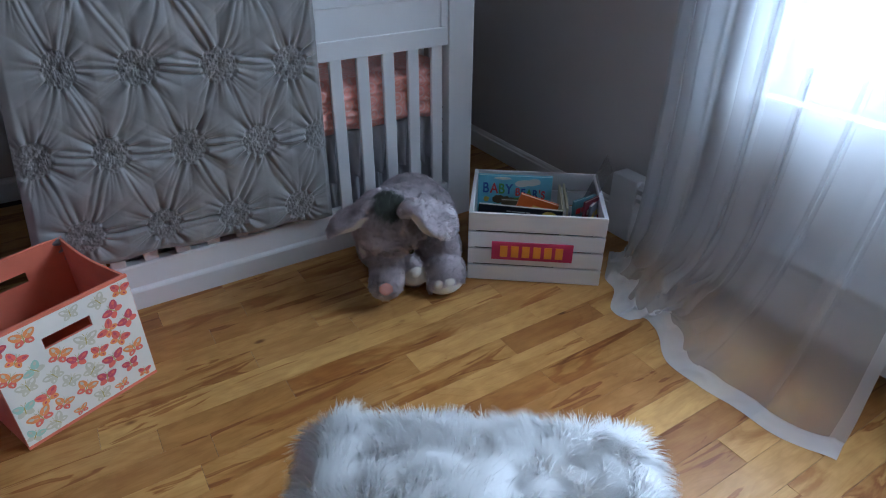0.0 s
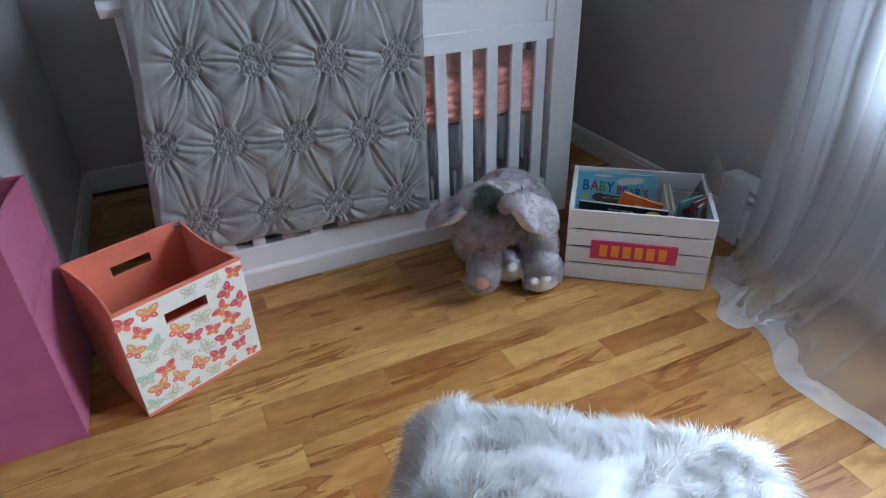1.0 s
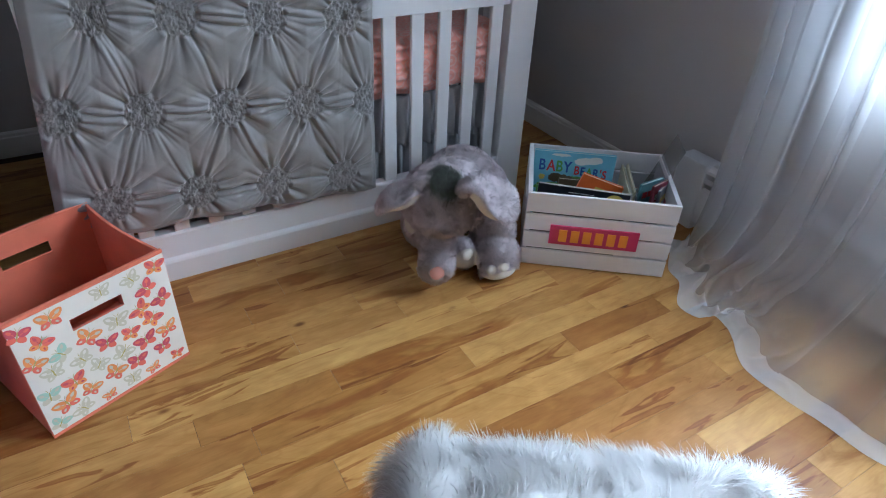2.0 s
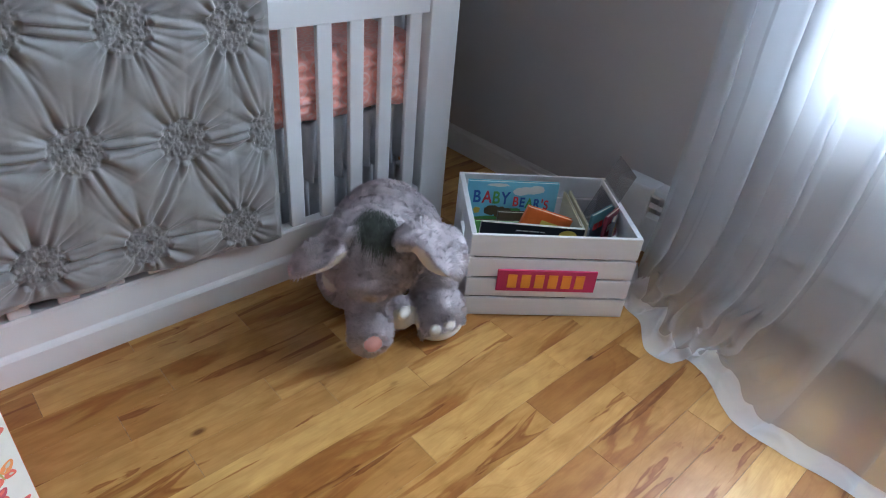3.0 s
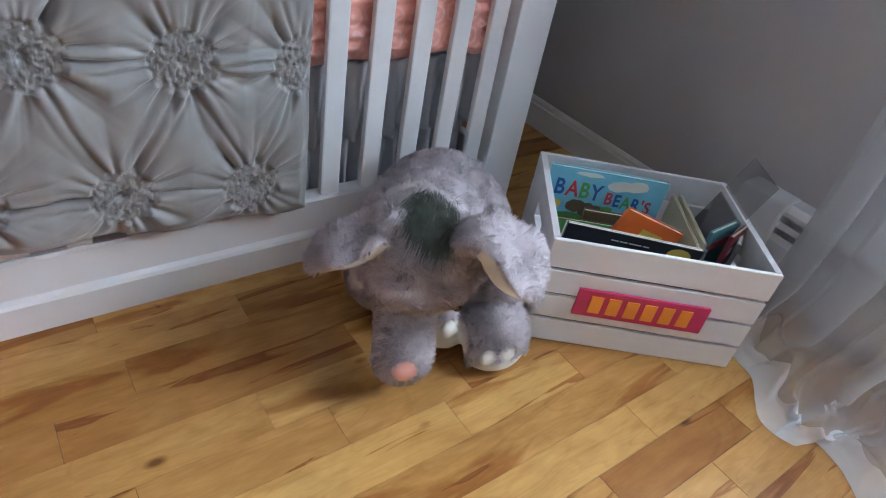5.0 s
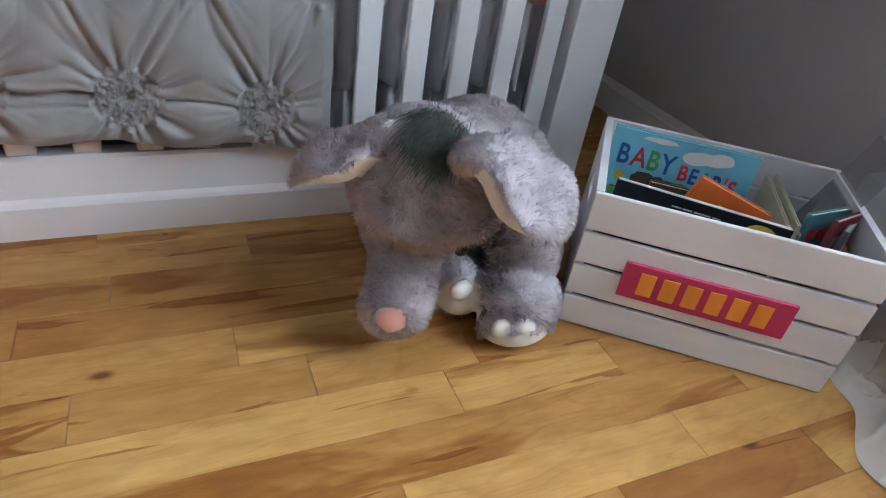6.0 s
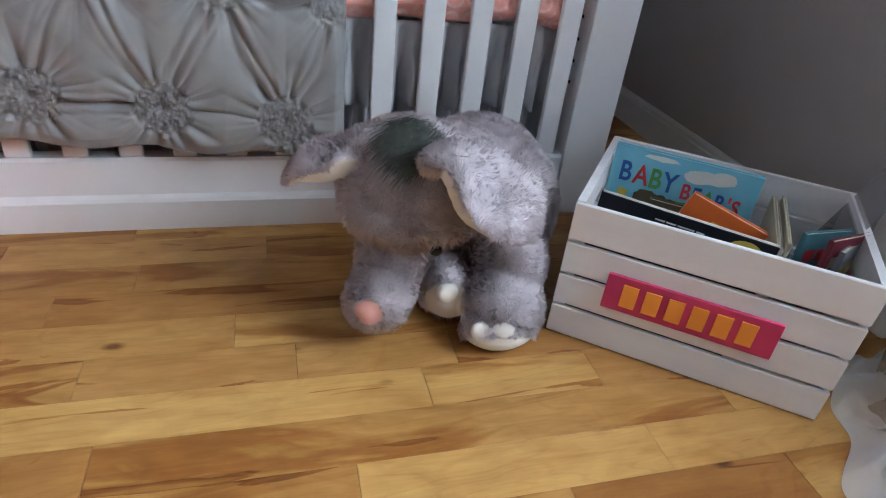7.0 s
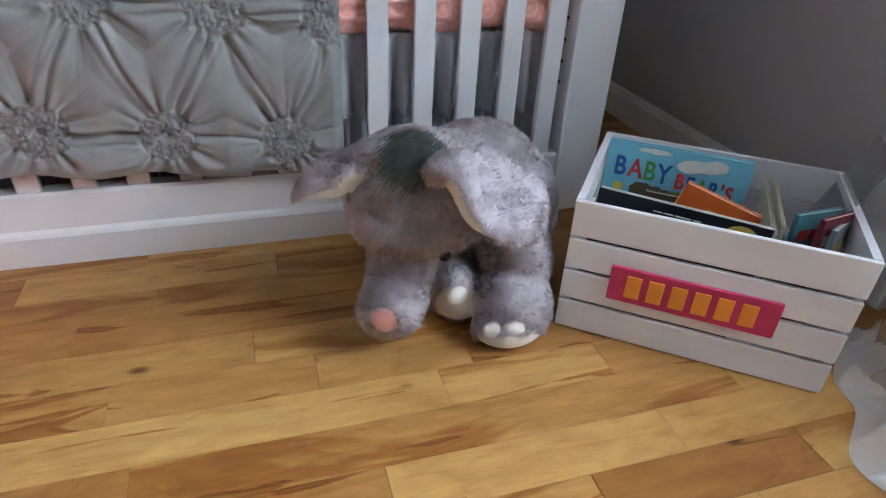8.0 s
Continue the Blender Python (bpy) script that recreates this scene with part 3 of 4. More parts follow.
# ---- book crate ----
CRATE = pose(0.0, 0.0, 0.0, 0, 0, -38) @ Matrix.Translation((0.045, 0.113, 0.0))
CW, CD, CH = 0.433, 0.340, 0.251
crate = empty("wooden_crate", "white painted slatted wooden crate full of children's books on the floor", "crate", CRATE)
BOARDS = [(0.002, 0.058), (0.0645, 0.1195), (0.126, 0.181), (0.1875, CH)]
for z0, z1 in BOARDS:
    block("slat_board", 0, CW, 0, 0.009, z0, z1, M_CRATE, crate, bevel=0.0015)
    block("slat_board", 0, CW, CD - 0.009, CD, z0, z1, M_CRATE, crate, bevel=0.0015)
for xa in (0.0, CW - 0.013):
    bm = bmesh.new()
    ya, yb = 0.0095, CD - 0.0095
    ym_ = CD / 2
    box(bm, xa, xa + 0.013, ya, yb, 0.002, 0.16)
    box(bm, xa, xa + 0.013, ya, yb, 0.195, CH)
    box(bm, xa, xa + 0.013, ya, ym_ - 0.045, 0.16, 0.195)
    box(bm, xa, xa + 0.013, ym_ + 0.045, yb, 0.16, 0.195)
    part("end_panel", bm, M_CRATE, crate)
block("bottom_board", 0.0135, CW - 0.0135, 0.0095, CD - 0.0095, 0.003, 0.012, M_CRATE, crate)
sign = block("name_plaque", 0.077, 0.336, -0.0065, -0.0005, 0.087, 0.152, M_SIGN, crate, "magenta painted wooden plaque", bevel=0.001)
for k in range(6):
    x = 0.104 + k * 0.0353
    block("letter_bar", x, x + 0.024, -0.0092, -0.0068, 0.099, 0.140, M_ORANGE, sign, "orange letter-sized bar" if k == 0 else "", bevel=0.0006)

# ---- fabric storage bins ----
def open_bin(name, label, w, d, h, taper, m, outer, inner, trim, holes=True):
    """An open-topped stiff fabric bin: four walls with thickness, a base, bound edges, hand slots in the long walls."""
    root = empty(name, label, "storage bin", m)
    t = 0.006
    hx, hz0, hz1 = 0.055, h - 0.085, h - 0.055
    for side in range(4):
        bm = bmesh.new()
        length = w if side % 2 == 0 else d
        other = d if side % 2 == 0 else w
        a = length / 2 - (0 if side % 2 == 0 else t + 0.0005)
        if holes and side % 2 == 0:
            for b in ((-a, a, 0.004, hz0), (-a, a, hz1, h), (-a, -hx, hz0, hz1), (hx, a, hz0, hz1)):
                box(bm, b[0], b[1], 0, t, b[2], b[3])
            bmesh.ops.remove_doubles(bm, verts=bm.verts, dist=0.0001)
        else:
            box(bm, -a, a, 0, t, 0.004, h)
        if side % 2:
            bmesh.ops.subdivide_edges(bm, edges=bm.edges, cuts=6, use_grid_fill=True)
            for v in bm.verts:
                v.co.y += taper * math.sin(math.pi * v.co.z / h * 0.5) ** 2 * math.cos(math.pi * v.co.x / length)
        turn = pose(0, 0, 0, 0, 0, 90 * side) @ pose(0, -other / 2, 0)
        p = part("side_panel", bm, outer, root, m=turn)
        p.data.materials.append(inner)
        for f in p.data.polygons:
            if f.normal.y > 0.5:
                f.material_index = 1
        for zz, nm in ((h, "top_binding"), (0.004, "bottom_binding")):
            if side % 2 == 0:
                block(nm, -a - 0.001, a + 0.001, -0.0015, t + 0.0015, zz - 0.004 if zz > 0.1 else 0.0, zz + 0.003 if zz > 0.1 else 0.008, trim, root, bevel=0.001, m=turn)
    block("base_panel", -w / 2 + t + 0.001, w / 2 - t - 0.001, -d / 2 + t + 0.001, d / 2 - t - 0.001, 0.002, 0.008, inner, root)
    return root


BINW, BIND, BINH = 0.328, 0.322, 0.316
bin_m = pose(-1.167, 0.005, 0, 0, 0, 22.5) @ Matrix.Translation((BINW / 2, BIND / 2, 0))
butterfly_bin = open_bin("butterfly_bin", "coral fabric storage bin printed with butterflies on the front", BINW, BIND, BINH, 0.012, bin_m, M_CORAL, M_CORAL, M_CORAL)

# printed front: cream cloth with butterflies
bm = bmesh.new()
hx, hz0, hz1, h = 0.055, BINH - 0.085, BINH - 0.055, BINH
for b in ((-0.163, 0.163, 0.010, hz0), (-0.163, 0.163, hz1, h - 0.006), (-0.163, -hx, hz0, hz1), (hx, 0.163, hz0, hz1)):
    box(bm, b[0], b[1], -BIND / 2 - 0.0012, -BIND / 2 - 0.0002, b[2], b[3])
cloth = part("printed_front", bm, M_PRINT, butterfly_bin, "cream cloth printed with butterflies")
INKS = [plain("ink_orange", (0.80, 0.30, 0.09), 0.85), plain("ink_coral", (0.74, 0.16, 0.11), 0.85), plain("ink_rose", (0.55, 0.09, 0.12), 0.85), plain("ink_mint", (0.42, 0.62, 0.50), 0.85), plain("ink_sand", (0.62, 0.58, 0.44), 0.85), plain("ink_olive", (0.48, 0.40, 0.12), 0.85)]


def butterfly_mesh(s, open_, ink, second, spot):
    """Two fore wings, two hind wings in a second ink, wing spots and a thin body with feelers."""
    verts, faces, idx = [], [], []

    def oval(cx, cz, rx, rz, rot, slot, n=14):
        i0 = len(verts)
        for k in range(n):
            a = 2 * math.pi * k / n
            x, z = rx * math.cos(a), rz * math.sin(a) * (1 - 0.25 * math.cos(a))
            verts.append((cx + x * math.cos(rot) - z * math.sin(rot), -len(faces) * 0.00004, cz + x * math.sin(rot) + z * math.cos(rot)))
        faces.append(tuple(range(i0, i0 + n)))
        idx.append(slot)
    for sg in (-1, 1):
        fore, hind = (0.6, -0.7) if sg > 0 else (math.pi - 0.6, math.pi + 0.7)
        oval(sg * 0.42 * s * open_, -0.34 * s, 0.40 * s * open_, 0.30 * s, hind, 1)
        oval(sg * 0.55 * s * open_, 0.30 * s, 0.55 * s * open_, 0.36 * s, fore, 0)
        oval(sg * 0.66 * s * open_, 0.38 * s, 0.24 * s * open_, 0.13 * s, fore, 2, 10)
        oval(sg * 0.34 * s * open_, 0.16 * s, 0.18 * s * open_, 0.035 * s, fore, 2, 8)
        oval(sg * 0.46 * s * open_, -0.38 * s, 0.15 * s * open_, 0.08 * s, hind, 2, 10)
        oval(sg * 0.14 * s, 0.62 * s, 0.20 * s, 0.022 * s, 1.1 if sg > 0 else math.pi - 1.1, 3, 8)
    oval(0, 0, 0.055 * s, 0.46 * s, 0, 3)
    return mesh_from("butterfly_print", verts, faces, (ink, second, spot, INKS[5]), idx)


rng = random.Random(11)
for j in range(7):
    for i in range(6):
        x = -0.138 + 0.0550 * i + (0.022 if j % 2 else -0.004) + rng.uniform(-0.006, 0.006)
        zz = 0.030 + 0.0425 * j + rng.uniform(-0.005, 0.005)
        if abs(x) > 0.150 or (hz0 - 0.022 < zz < hz1 + 0.022 and abs(x) < hx + 0.022):
            continue
        s = rng.uniform(0.024, 0.029)
        s = min(s, 1.1 * (zz - 0.010), 1.1 * (BINH - 0.006 - zz), 1.1 * (0.170 - abs(x)))
        a = rng.choice((0, 0, 1, 1, 1, 2, 2, 3, 4, 4))
        b, c = {0: (1, 4), 1: (0, 2), 2: (1, 1), 3: (4, 4), 4: (4, 6)}[a]
        me = butterfly_mesh(s, rng.uniform(0.85, 1.0), INKS[a], INKS[b], M_PRINT if c == 6 else INKS[c])
        part("butterfly_print", me, None, cloth, m=pose(x, -BIND / 2 - 0.0016, zz, 0, rng.uniform(-45, 45), 0))

pink = open_bin("pink_fabric_hamper", "tall pink felt fabric hamper with soft seams, standing on the floor", 0.40, 0.40, 0.535, 0.02, pose(-1.305 - 0.20, 0.005 + 0.20, 0), M_PINK, M_PINK, M_PINK, holes=False)
block("seam", 0.2002, 0.2022, -0.19, 0.19, 0.36, 0.364, M_PINK, pink, bevel=0.0005)

# ---- fur-topped stool ----
ST = pose(-0.662, -0.612, 0, 0, 0, -34.5)
stool = empty("fur_stool", "low stool covered in long white faux fur", "stool", ST)
SW, SD, SH = 0.54, 0.46, 0.40


def blades(points, normals, lengths, widths, lie, rng, droop=0.4, seg=2, spread=0.5):
    """Thin tapering hairs on points: verts, faces and the soft normals of the pile."""
    n = len(points)
    d = normals + lie + rng.normal(0, spread, (n, 3))
    d /= np.linalg.norm(d, axis=1)[:, None]
    side = np.cross(d, normals / (np.linalg.norm(normals, axis=1)[:, None] + 1e-9) + rng.normal(0, 0.25, (n, 3)))
    side /= np.linalg.norm(side, axis=1)[:, None] + 1e-9
    P = []
    for k in range(seg):
        f = k / seg
        c = points + d * (lengths * f)[:, None]
        c[:, 2] -= droop * lengths * f * f
        w = widths * (1 - 0.6 * f)
        P += [c - side * w[:, None], c + side * w[:, None]]
    tip = points + d * lengths[:, None]
    tip[:, 2] -= droop * lengths
    P.append(tip)
    V = np.stack(P, 1).reshape(-1, 3)
    k = 2 * seg + 1
    base = np.arange(n)[:, None] * k
    F = []
    for s in range(seg - 1):
        F.append(base + np.array([[2 * s, 2 * s + 1, 2 * s + 3]]))
        F.append(base + np.array([[2 * s, 2 * s + 3, 2 * s + 2]]))
    F.append(base + np.array([[2 * seg - 2, 2 * seg - 1, 2 * seg]]))
    soft = normals / (np.linalg.norm(normals, axis=1)[:, None] + 1e-9) + 0.55 * d
    soft /= np.linalg.norm(soft, axis=1)[:, None] + 1e-9
    return V, np.concatenate(F), np.repeat(soft, k, 0)


def sample(me, count, rng, keep=None):
    """Random points on a mesh, with normals and the face they lie on."""
    me.calc_loop_triangles()
    nt = len(me.loop_triangles)
    tri = np.empty(nt * 3, np.int32)
    me.loop_triangles.foreach_get("vertices", tri)
    poly = np.empty(nt, np.int32)
    me.loop_triangles.foreach_get("polygon_index", poly)
    co = np.empty(len(me.vertices) * 3)
    me.vertices.foreach_get("co", co)
    no = np.empty(len(me.vertices) * 3)
    me.vertices.foreach_get("normal", no)
    tri, co, no = tri.reshape(-1, 3), co.reshape(-1, 3), no.reshape(-1, 3)
    a, b, c = co[tri[:, 0]], co[tri[:, 1]], co[tri[:, 2]]
    area = np.linalg.norm(np.cross(b - a, c - a), axis=1)
    pick = rng.choice(nt, count, p=area / area.sum())
    u, v = rng.rand(count), rng.rand(count)
    fl = u + v > 1
    u[fl], v[fl] = 1 - u[fl], 1 - v[fl]
    w = 1 - u - v
    P = a[pick] * w[:, None] + b[pick] * u[:, None] + c[pick] * v[:, None]
    Nn = no[tri[pick, 0]] * w[:, None] + no[tri[pick, 1]] * u[:, None] + no[tri[pick, 2]] * v[:, None]
    Nn /= np.linalg.norm(Nn, axis=1)[:, None] + 1e-9
    return P, Nn, poly[pick]


bm = bmesh.new()
box(bm, 0.02, SW - 0.02, -SD + 0.02, -0.02, SH - 0.11, SH, 0.035, 4)
for v in bm.verts:
    if v.co.z > SH - 0.02:
        v.co.z += 0.012 * math.sin(math.pi * v.co.x / SW) * math.sin(-math.pi * v.co.y / SD)
bmesh.ops.triangulate(bm, faces=bm.faces)
cushion = part("cushion", bm, M_FUR, stool, smooth=True)
rs = np.random.RandomState(4)
P, Nn, _ = sample(cushion.data, 140000, rs)
keep = Nn[:, 2] > -0.3
P, Nn = P[keep], Nn[keep]
# locks: hairs lean towards the nearest lock centre, and whole locks lean together
clump = np.array([noise.noise_vector((p[0] * 11, p[1] * 11, p[2] * 11)) + 0.7 * noise.noise_vector((p[0] * 34, p[1] * 34, p[2] * 34)) for p in P]) * 0.85
lock = np.array([noise.noise((p[0] * 26, p[1] * 26, 9.0 + p[2] * 26)) for p in P])
V, F, FN = blades(P, Nn * 0.75, (0.036 + 0.024 * rs.rand(len(P))) * (1.0 + 0.45 * lock), 0.0005 + 0.0003 * rs.rand(len(P)), clump, rs, 0.42, 3, 0.13)
fur_me = mesh_from("faux_fur", V.tolist(), F.tolist(), smooth=True)
fur_me.normals_split_custom_set_from_vertices(FN)
part("faux_fur", fur_me, M_FUR, stool)
for x in (0.07, SW - 0.07):
    for y in (-0.07, -SD + 0.07):
        bm = bmesh.new()
        tube(bm, [(x, y, 0), (x, y, 0.15), (x, y, SH - 0.10)], [0.014, 0.018, 0.022], 14)
        part("leg", bm, M_LEG, stool, smooth=True)

# ---- stuffed toy elephant ----
def ellipsoid(bm, c, r, rot=(0, 0, 0), sub=3):
    m = pose(*c, *rot) @ Matrix.Diagonal((*r, 1))
    bmesh.ops.create_icosphere(bm, subdivisions=sub, radius=1, matrix=m)


E_BODY = [  # centre, radii, turn
    ((0.064, 0.305, 0.128), (0.124, 0.138, 0.142), (0, 0, 0)),
    ((0.035, 0.330, 0.140), (0.145, 0.110, 0.148), (0, 0, 0)),
    ((-0.040, 0.255, 0.190), (0.115, 0.105, 0.110), (0, 0, 0)),
    ((-0.140, 0.150, 0.250), (0.108, 0.108, 0.098), (0, 0, 0)),
    ((-0.140, 0.112, 0.226), (0.108, 0.082, 0.052), (10, 0, 0)),
    ((-0.160, 0.124, 0.160), (0.058, 0.050, 0.062), (0, 0, 0)),
    ((-0.172, 0.100, 0.128), (0.052, 0.046, 0.054), (0, 0, 0)),
    ((-0.186, 0.074, 0.102), (0.051, 0.046, 0.050), (0, 0, 0)),
    ((-0.196, 0.060, 0.090), (0.050, 0.044, 0.047), (0, 0, 0)),
    ((0.044, 0.130, 0.105), (0.060, 0.075, 0.092), (0, 0, 0)),
    ((0.014, 0.062, 0.060), (0.070, 0.064, 0.060), (0, 0, 0)),
    ((0.004, 0.040, 0.040), (0.066, 0.050, 0.040), (0, 0, 0)),
    ((-0.062, 0.140, 0.050), (0.046, 0.066, 0.050), (0, 0, 0)),
    ((-0.108, 0.270, 0.095), (0.076, 0.082, 0.085), (0, 0, 0)),
]


def frame_of(centre, along, across, radii):
    """A pose with scaled axes: its length runs along the first way, its width across it."""
    l = Vector(along).normalized()
    w = Vector(across)
    w = (w - w.dot(l) * l).normalized()
    n = l.cross(w)
    return Matrix.Translation(centre) @ Matrix((l, w, n)).transposed().to_4x4() @ Matrix.Diagonal((*radii, 1))


def ear_flap(root_a, root_b, tip_a, tip_b, sag, curl, thick):
    """A padded flap hung between a root edge and a rounded outer edge; curl turns its free sides under. Verts, faces and the middle sheet."""
    ra, rb, ta, tb = (Vector(p) for p in (root_a, root_b, tip_a, tip_b))
    up = ((ta + tb - ra - rb).cross(rb - ra)).normalized()
    if up.z < 0:
        up = -up
    nu, nv = 22, 18
    top, under = [], []
    for j in range(nv + 1):
        v = j / nv
        for i in range(nu + 1):
            u = i / nu
            w = 2 * u - 1
            # the outer edge is rounded, the flap widest past its middle
            wide = (1 + 0.16 * math.sin(math.pi * v)) * math.sqrt(max(0.0, 1 - max(0.0, (v - 0.62) / 0.40) ** 2.2))
            a, b = ra.lerp(ta, v), rb.lerp(tb, v)
            mid = (a + b) / 2
            p = mid + (b - a) / 2 * w * wide
            lift = sag * math.sin(math.pi * min(v * 0.9, 1.0)) - curl * (abs(w) ** 2.5) * min(1.0, v * 2) - curl * max(0.0, v - 0.75) * 2
            p += up * (lift + 0.005 * math.sin(9 * v + 3 * u))
            t = thick * math.sqrt(max(0.05, 1 - abs(w) ** 4)) * (1 if v < 0.9 else 0.75)
            fore = max(0.0, 1 - u / 0.35) * math.sin(math.pi * min(1.0, v + 0.15)) * 0.022
            top.append(p + up * (t + 0.5 * fore))
            under.append(p - up * (t + fore) + (b - a) * 0.10 * max(0.0, 1 - u / 0.35))
    verts = [tuple(p) for p in top + under]
    n, k = (nu + 1) * (nv + 1), nu + 1
    faces = []
    for j in range(nv):
        for i in range(nu):
            q = j * k + i
            faces += [(q, q + 1, q + k + 1, q + k), (n + q, n + q + k, n + q + k + 1, n + q + 1)]
    rim = [i for i in range(k)] + [j * k + nu for j in range(1, nv + 1)] + [nv * k + i for i in range(nu - 1, -1, -1)] + [j * k for j in range(nv - 1, 0, -1)]
    for p, q in zip(rim, rim[1:] + rim[:1]):
        faces.append((q, p, n + p, n + q))
    return verts, faces, up


EARS = [ear_flap((-0.138, 0.016, 0.330), (-0.052, 0.086, 0.345), (-0.088, -0.076, 0.246), (0.040, 0.000, 0.240), 0.024, 0.004, 0.010),
        ear_flap((-0.215, 0.104, 0.300), (-0.195, 0.168, 0.335), (-0.318, 0.128, 0.242), (-0.324, 0.208, 0.232), 0.020, 0.004, 0.010)]
E_ROOTS = [frame_of((-0.112, 0.040, 0.336), (0.06, 0.02, 0.0), (0.0, -0.05, 0.02), (0.046, 0.034, 0.022)),
           frame_of((-0.200, 0.135, 0.318), (-0.07, 0.0, 0.0), (0.0, -0.05, 0.04), (0.042, 0.036, 0.024))]


def elephant():
    bm = bmesh.new()
    for c, r, rot in E_BODY:
        ellipsoid(bm, c, r, rot)
    for m in E_ROOTS:
        bmesh.ops.create_icosphere(bm, subdivisions=4, radius=1, matrix=m)
    for vs, fs, _ in EARS:
        bv = [bm.verts.new(v) for v in vs]
        for f in fs:
            bm.faces.new([bv[i] for i in f])
    bmesh.ops.recalc_face_normals(bm, faces=bm.faces)
    me = bpy.data.meshes.new("tmp")
    bm.to_mesh(me)
    bm.free()
    tmp = new("tmp", me)
    rm = tmp.modifiers.new("skin", "REMESH")
    rm.mode, rm.voxel_size = "VOXEL", 0.0045
    sm = tmp.modifiers.new("soft", "SMOOTH")
    sm.factor, sm.iterations = 0.5, 5
    dg = bpy.context.evaluated_depsgraph_get()
    skin = bpy.data.meshes.new_from_object(tmp.evaluated_get(dg))
    bpy.data.objects.remove(tmp)
    n = len(skin.polygons)
    cen = np.empty(n * 3)
    skin.polygons.foreach_get("center", cen)
    cen = cen.reshape(-1, 3)
    return skin, cen


skin, cen = elephant()
mats = [M_LILAC, M_CREAM, M_NOSE, M_TUFT, M_EYE, M_PILE]


def within(p, c, r):
    return (((p - np.array(c)) / np.array(r)) ** 2).sum(1) < 1


# cream soles and ear linings, pink trunk end
nrm = np.empty(len(cen) * 3)
skin.polygons.foreach_get("normal", nrm)
nrm = nrm.reshape(-1, 3)
cid = np.zeros(len(cen), int)
cid[within(cen, (-0.002, 0.000, 0.020), (0.064, 0.056, 0.030))] = 1
cid[within(cen, (-0.070, 0.086, 0.044), (0.046, 0.042, 0.044))] = 1
cid[within(cen, (-0.182, 0.252, 0.128), (0.026, 0.034, 0.042))] = 1
for vs, _, up in EARS:
    grid = np.array(vs).reshape(2, 19, 23, 3)
    fore = grid[:, :, 0].mean((0, 1)) - grid[:, :, -1].mean((0, 1))
    lining = np.concatenate([grid[1, 3:18, :12].reshape(-1, 3), grid.mean(0)[3:18, 0]])
    turn = nrm @ np.array(up) - 0.35 * nrm @ (fore / np.linalg.norm(fore))
    for i in np.nonzero(turn < 0.0)[0]:
        if ((lining - cen[i]) ** 2).sum(1).min() < 0.014 ** 2:
            cid[i] = 1
cid[within(cen, (-0.216, 0.020, 0.096), (0.021, 0.026, 0.021))] = 2
vco = np.empty(len(skin.vertices) * 3)
skin.vertices.foreach_get("co", vco)
vco = vco.reshape(-1, 3)
pol = [tuple(p.vertices) for p in skin.polygons]
rs = np.random.RandomState(9)
P, Nn, fp = sample(skin, 240000, rs)
c_of = cid[fp]
tuft = within(P, (-0.138, 0.108, 0.345), (0.040, 0.050, 0.040))
lie = np.array([noise.noise_vector((p[0] * 24, p[1] * 24, p[2] * 24)) + 0.8 * noise.noise_vector((p[0] * 75, p[1] * 75, p[2] * 75)) for p in P]) * 0.55
tufty = np.array([noise.noise((p[0] * 60, p[1] * 60, 3.0 + p[2] * 60)) for p in P])
keepm = (c_of == 0) & (P[:, 2] > 0.004)
verts_all, faces_all, idx_all = [vco], [], []
base = len(vco)
idx_all.append(cid)
V, F, FN = blades(P[keepm], Nn[keepm] * 0.7, (0.005 + 0.006 * rs.rand(keepm.sum())) * (1 + 0.4 * tufty[keepm]), 0.0005 + 0.0003 * rs.rand(keepm.sum()), lie[keepm] * 1.2, rs, 0.15, 2, 0.16)
soft_all = [FN]
fur_faces = (F + base).tolist()
verts_all.append(V)
base += len(V)
idx_all.append(np.full(len(F), 5))
tm = tuft & (rs.rand(len(P)) < 0.42)
lt = lie[tm] * 0.12 + np.array([-0.85, -0.75, -0.35])
V, F2, FN = blades(np.repeat(P[tm], 3, 0) + rs.normal(0, 0.003, (3 * tm.sum(), 3)), np.repeat(Nn[tm], 3, 0) * 0.5, 0.028 + 0.045 * rs.rand(3 * tm.sum()), np.full(3 * tm.sum(), 0.0006), np.repeat(lt, 3, 0), rs, 0.25, 3, 0.18)
soft_all.append(FN)
tuft_faces = (F2 + base).tolist()
verts_all.append(V)
base += len(V)
idx_all.append(np.full(len(F2), 3))
bm = bmesh.new()
ellipsoid(bm, (-0.118, 0.036, 0.192), (0.010, 0.006, 0.009), sub=2)
for c in ((-0.034, 0.013, 0.052), (-0.002, 0.004, 0.058), (-0.074, 0.090, 0.072)):
    ellipsoid(bm, c, (0.020, 0.012, 0.017), (-20, 0, 0), sub=3)
bm.verts.ensure_lookup_table()
nv_eye = 42
extra = [tuple(v.co) for v in bm.verts]
ef = [tuple(v.index for v in f.verts) for f in bm.faces]
bm.verts.index_update()
ef = [tuple(v.index for v in f.verts) for f in bm.faces]
bm.free()
extra_faces = [tuple(i + base for i in f) for f in ef]
verts_all.append(np.array(extra))
idx_all.append(np.array([4 if f[0] < nv_eye else 1 for f in ef]))
toy_me = mesh_from("toy_elephant", np.concatenate(verts_all).tolist(), pol + fur_faces + tuft_faces + extra_faces, mats, np.concatenate(idx_all), smooth=True)
plain_no = np.empty(len(toy_me.vertices) * 3)
toy_me.vertices.foreach_get("normal", plain_no)
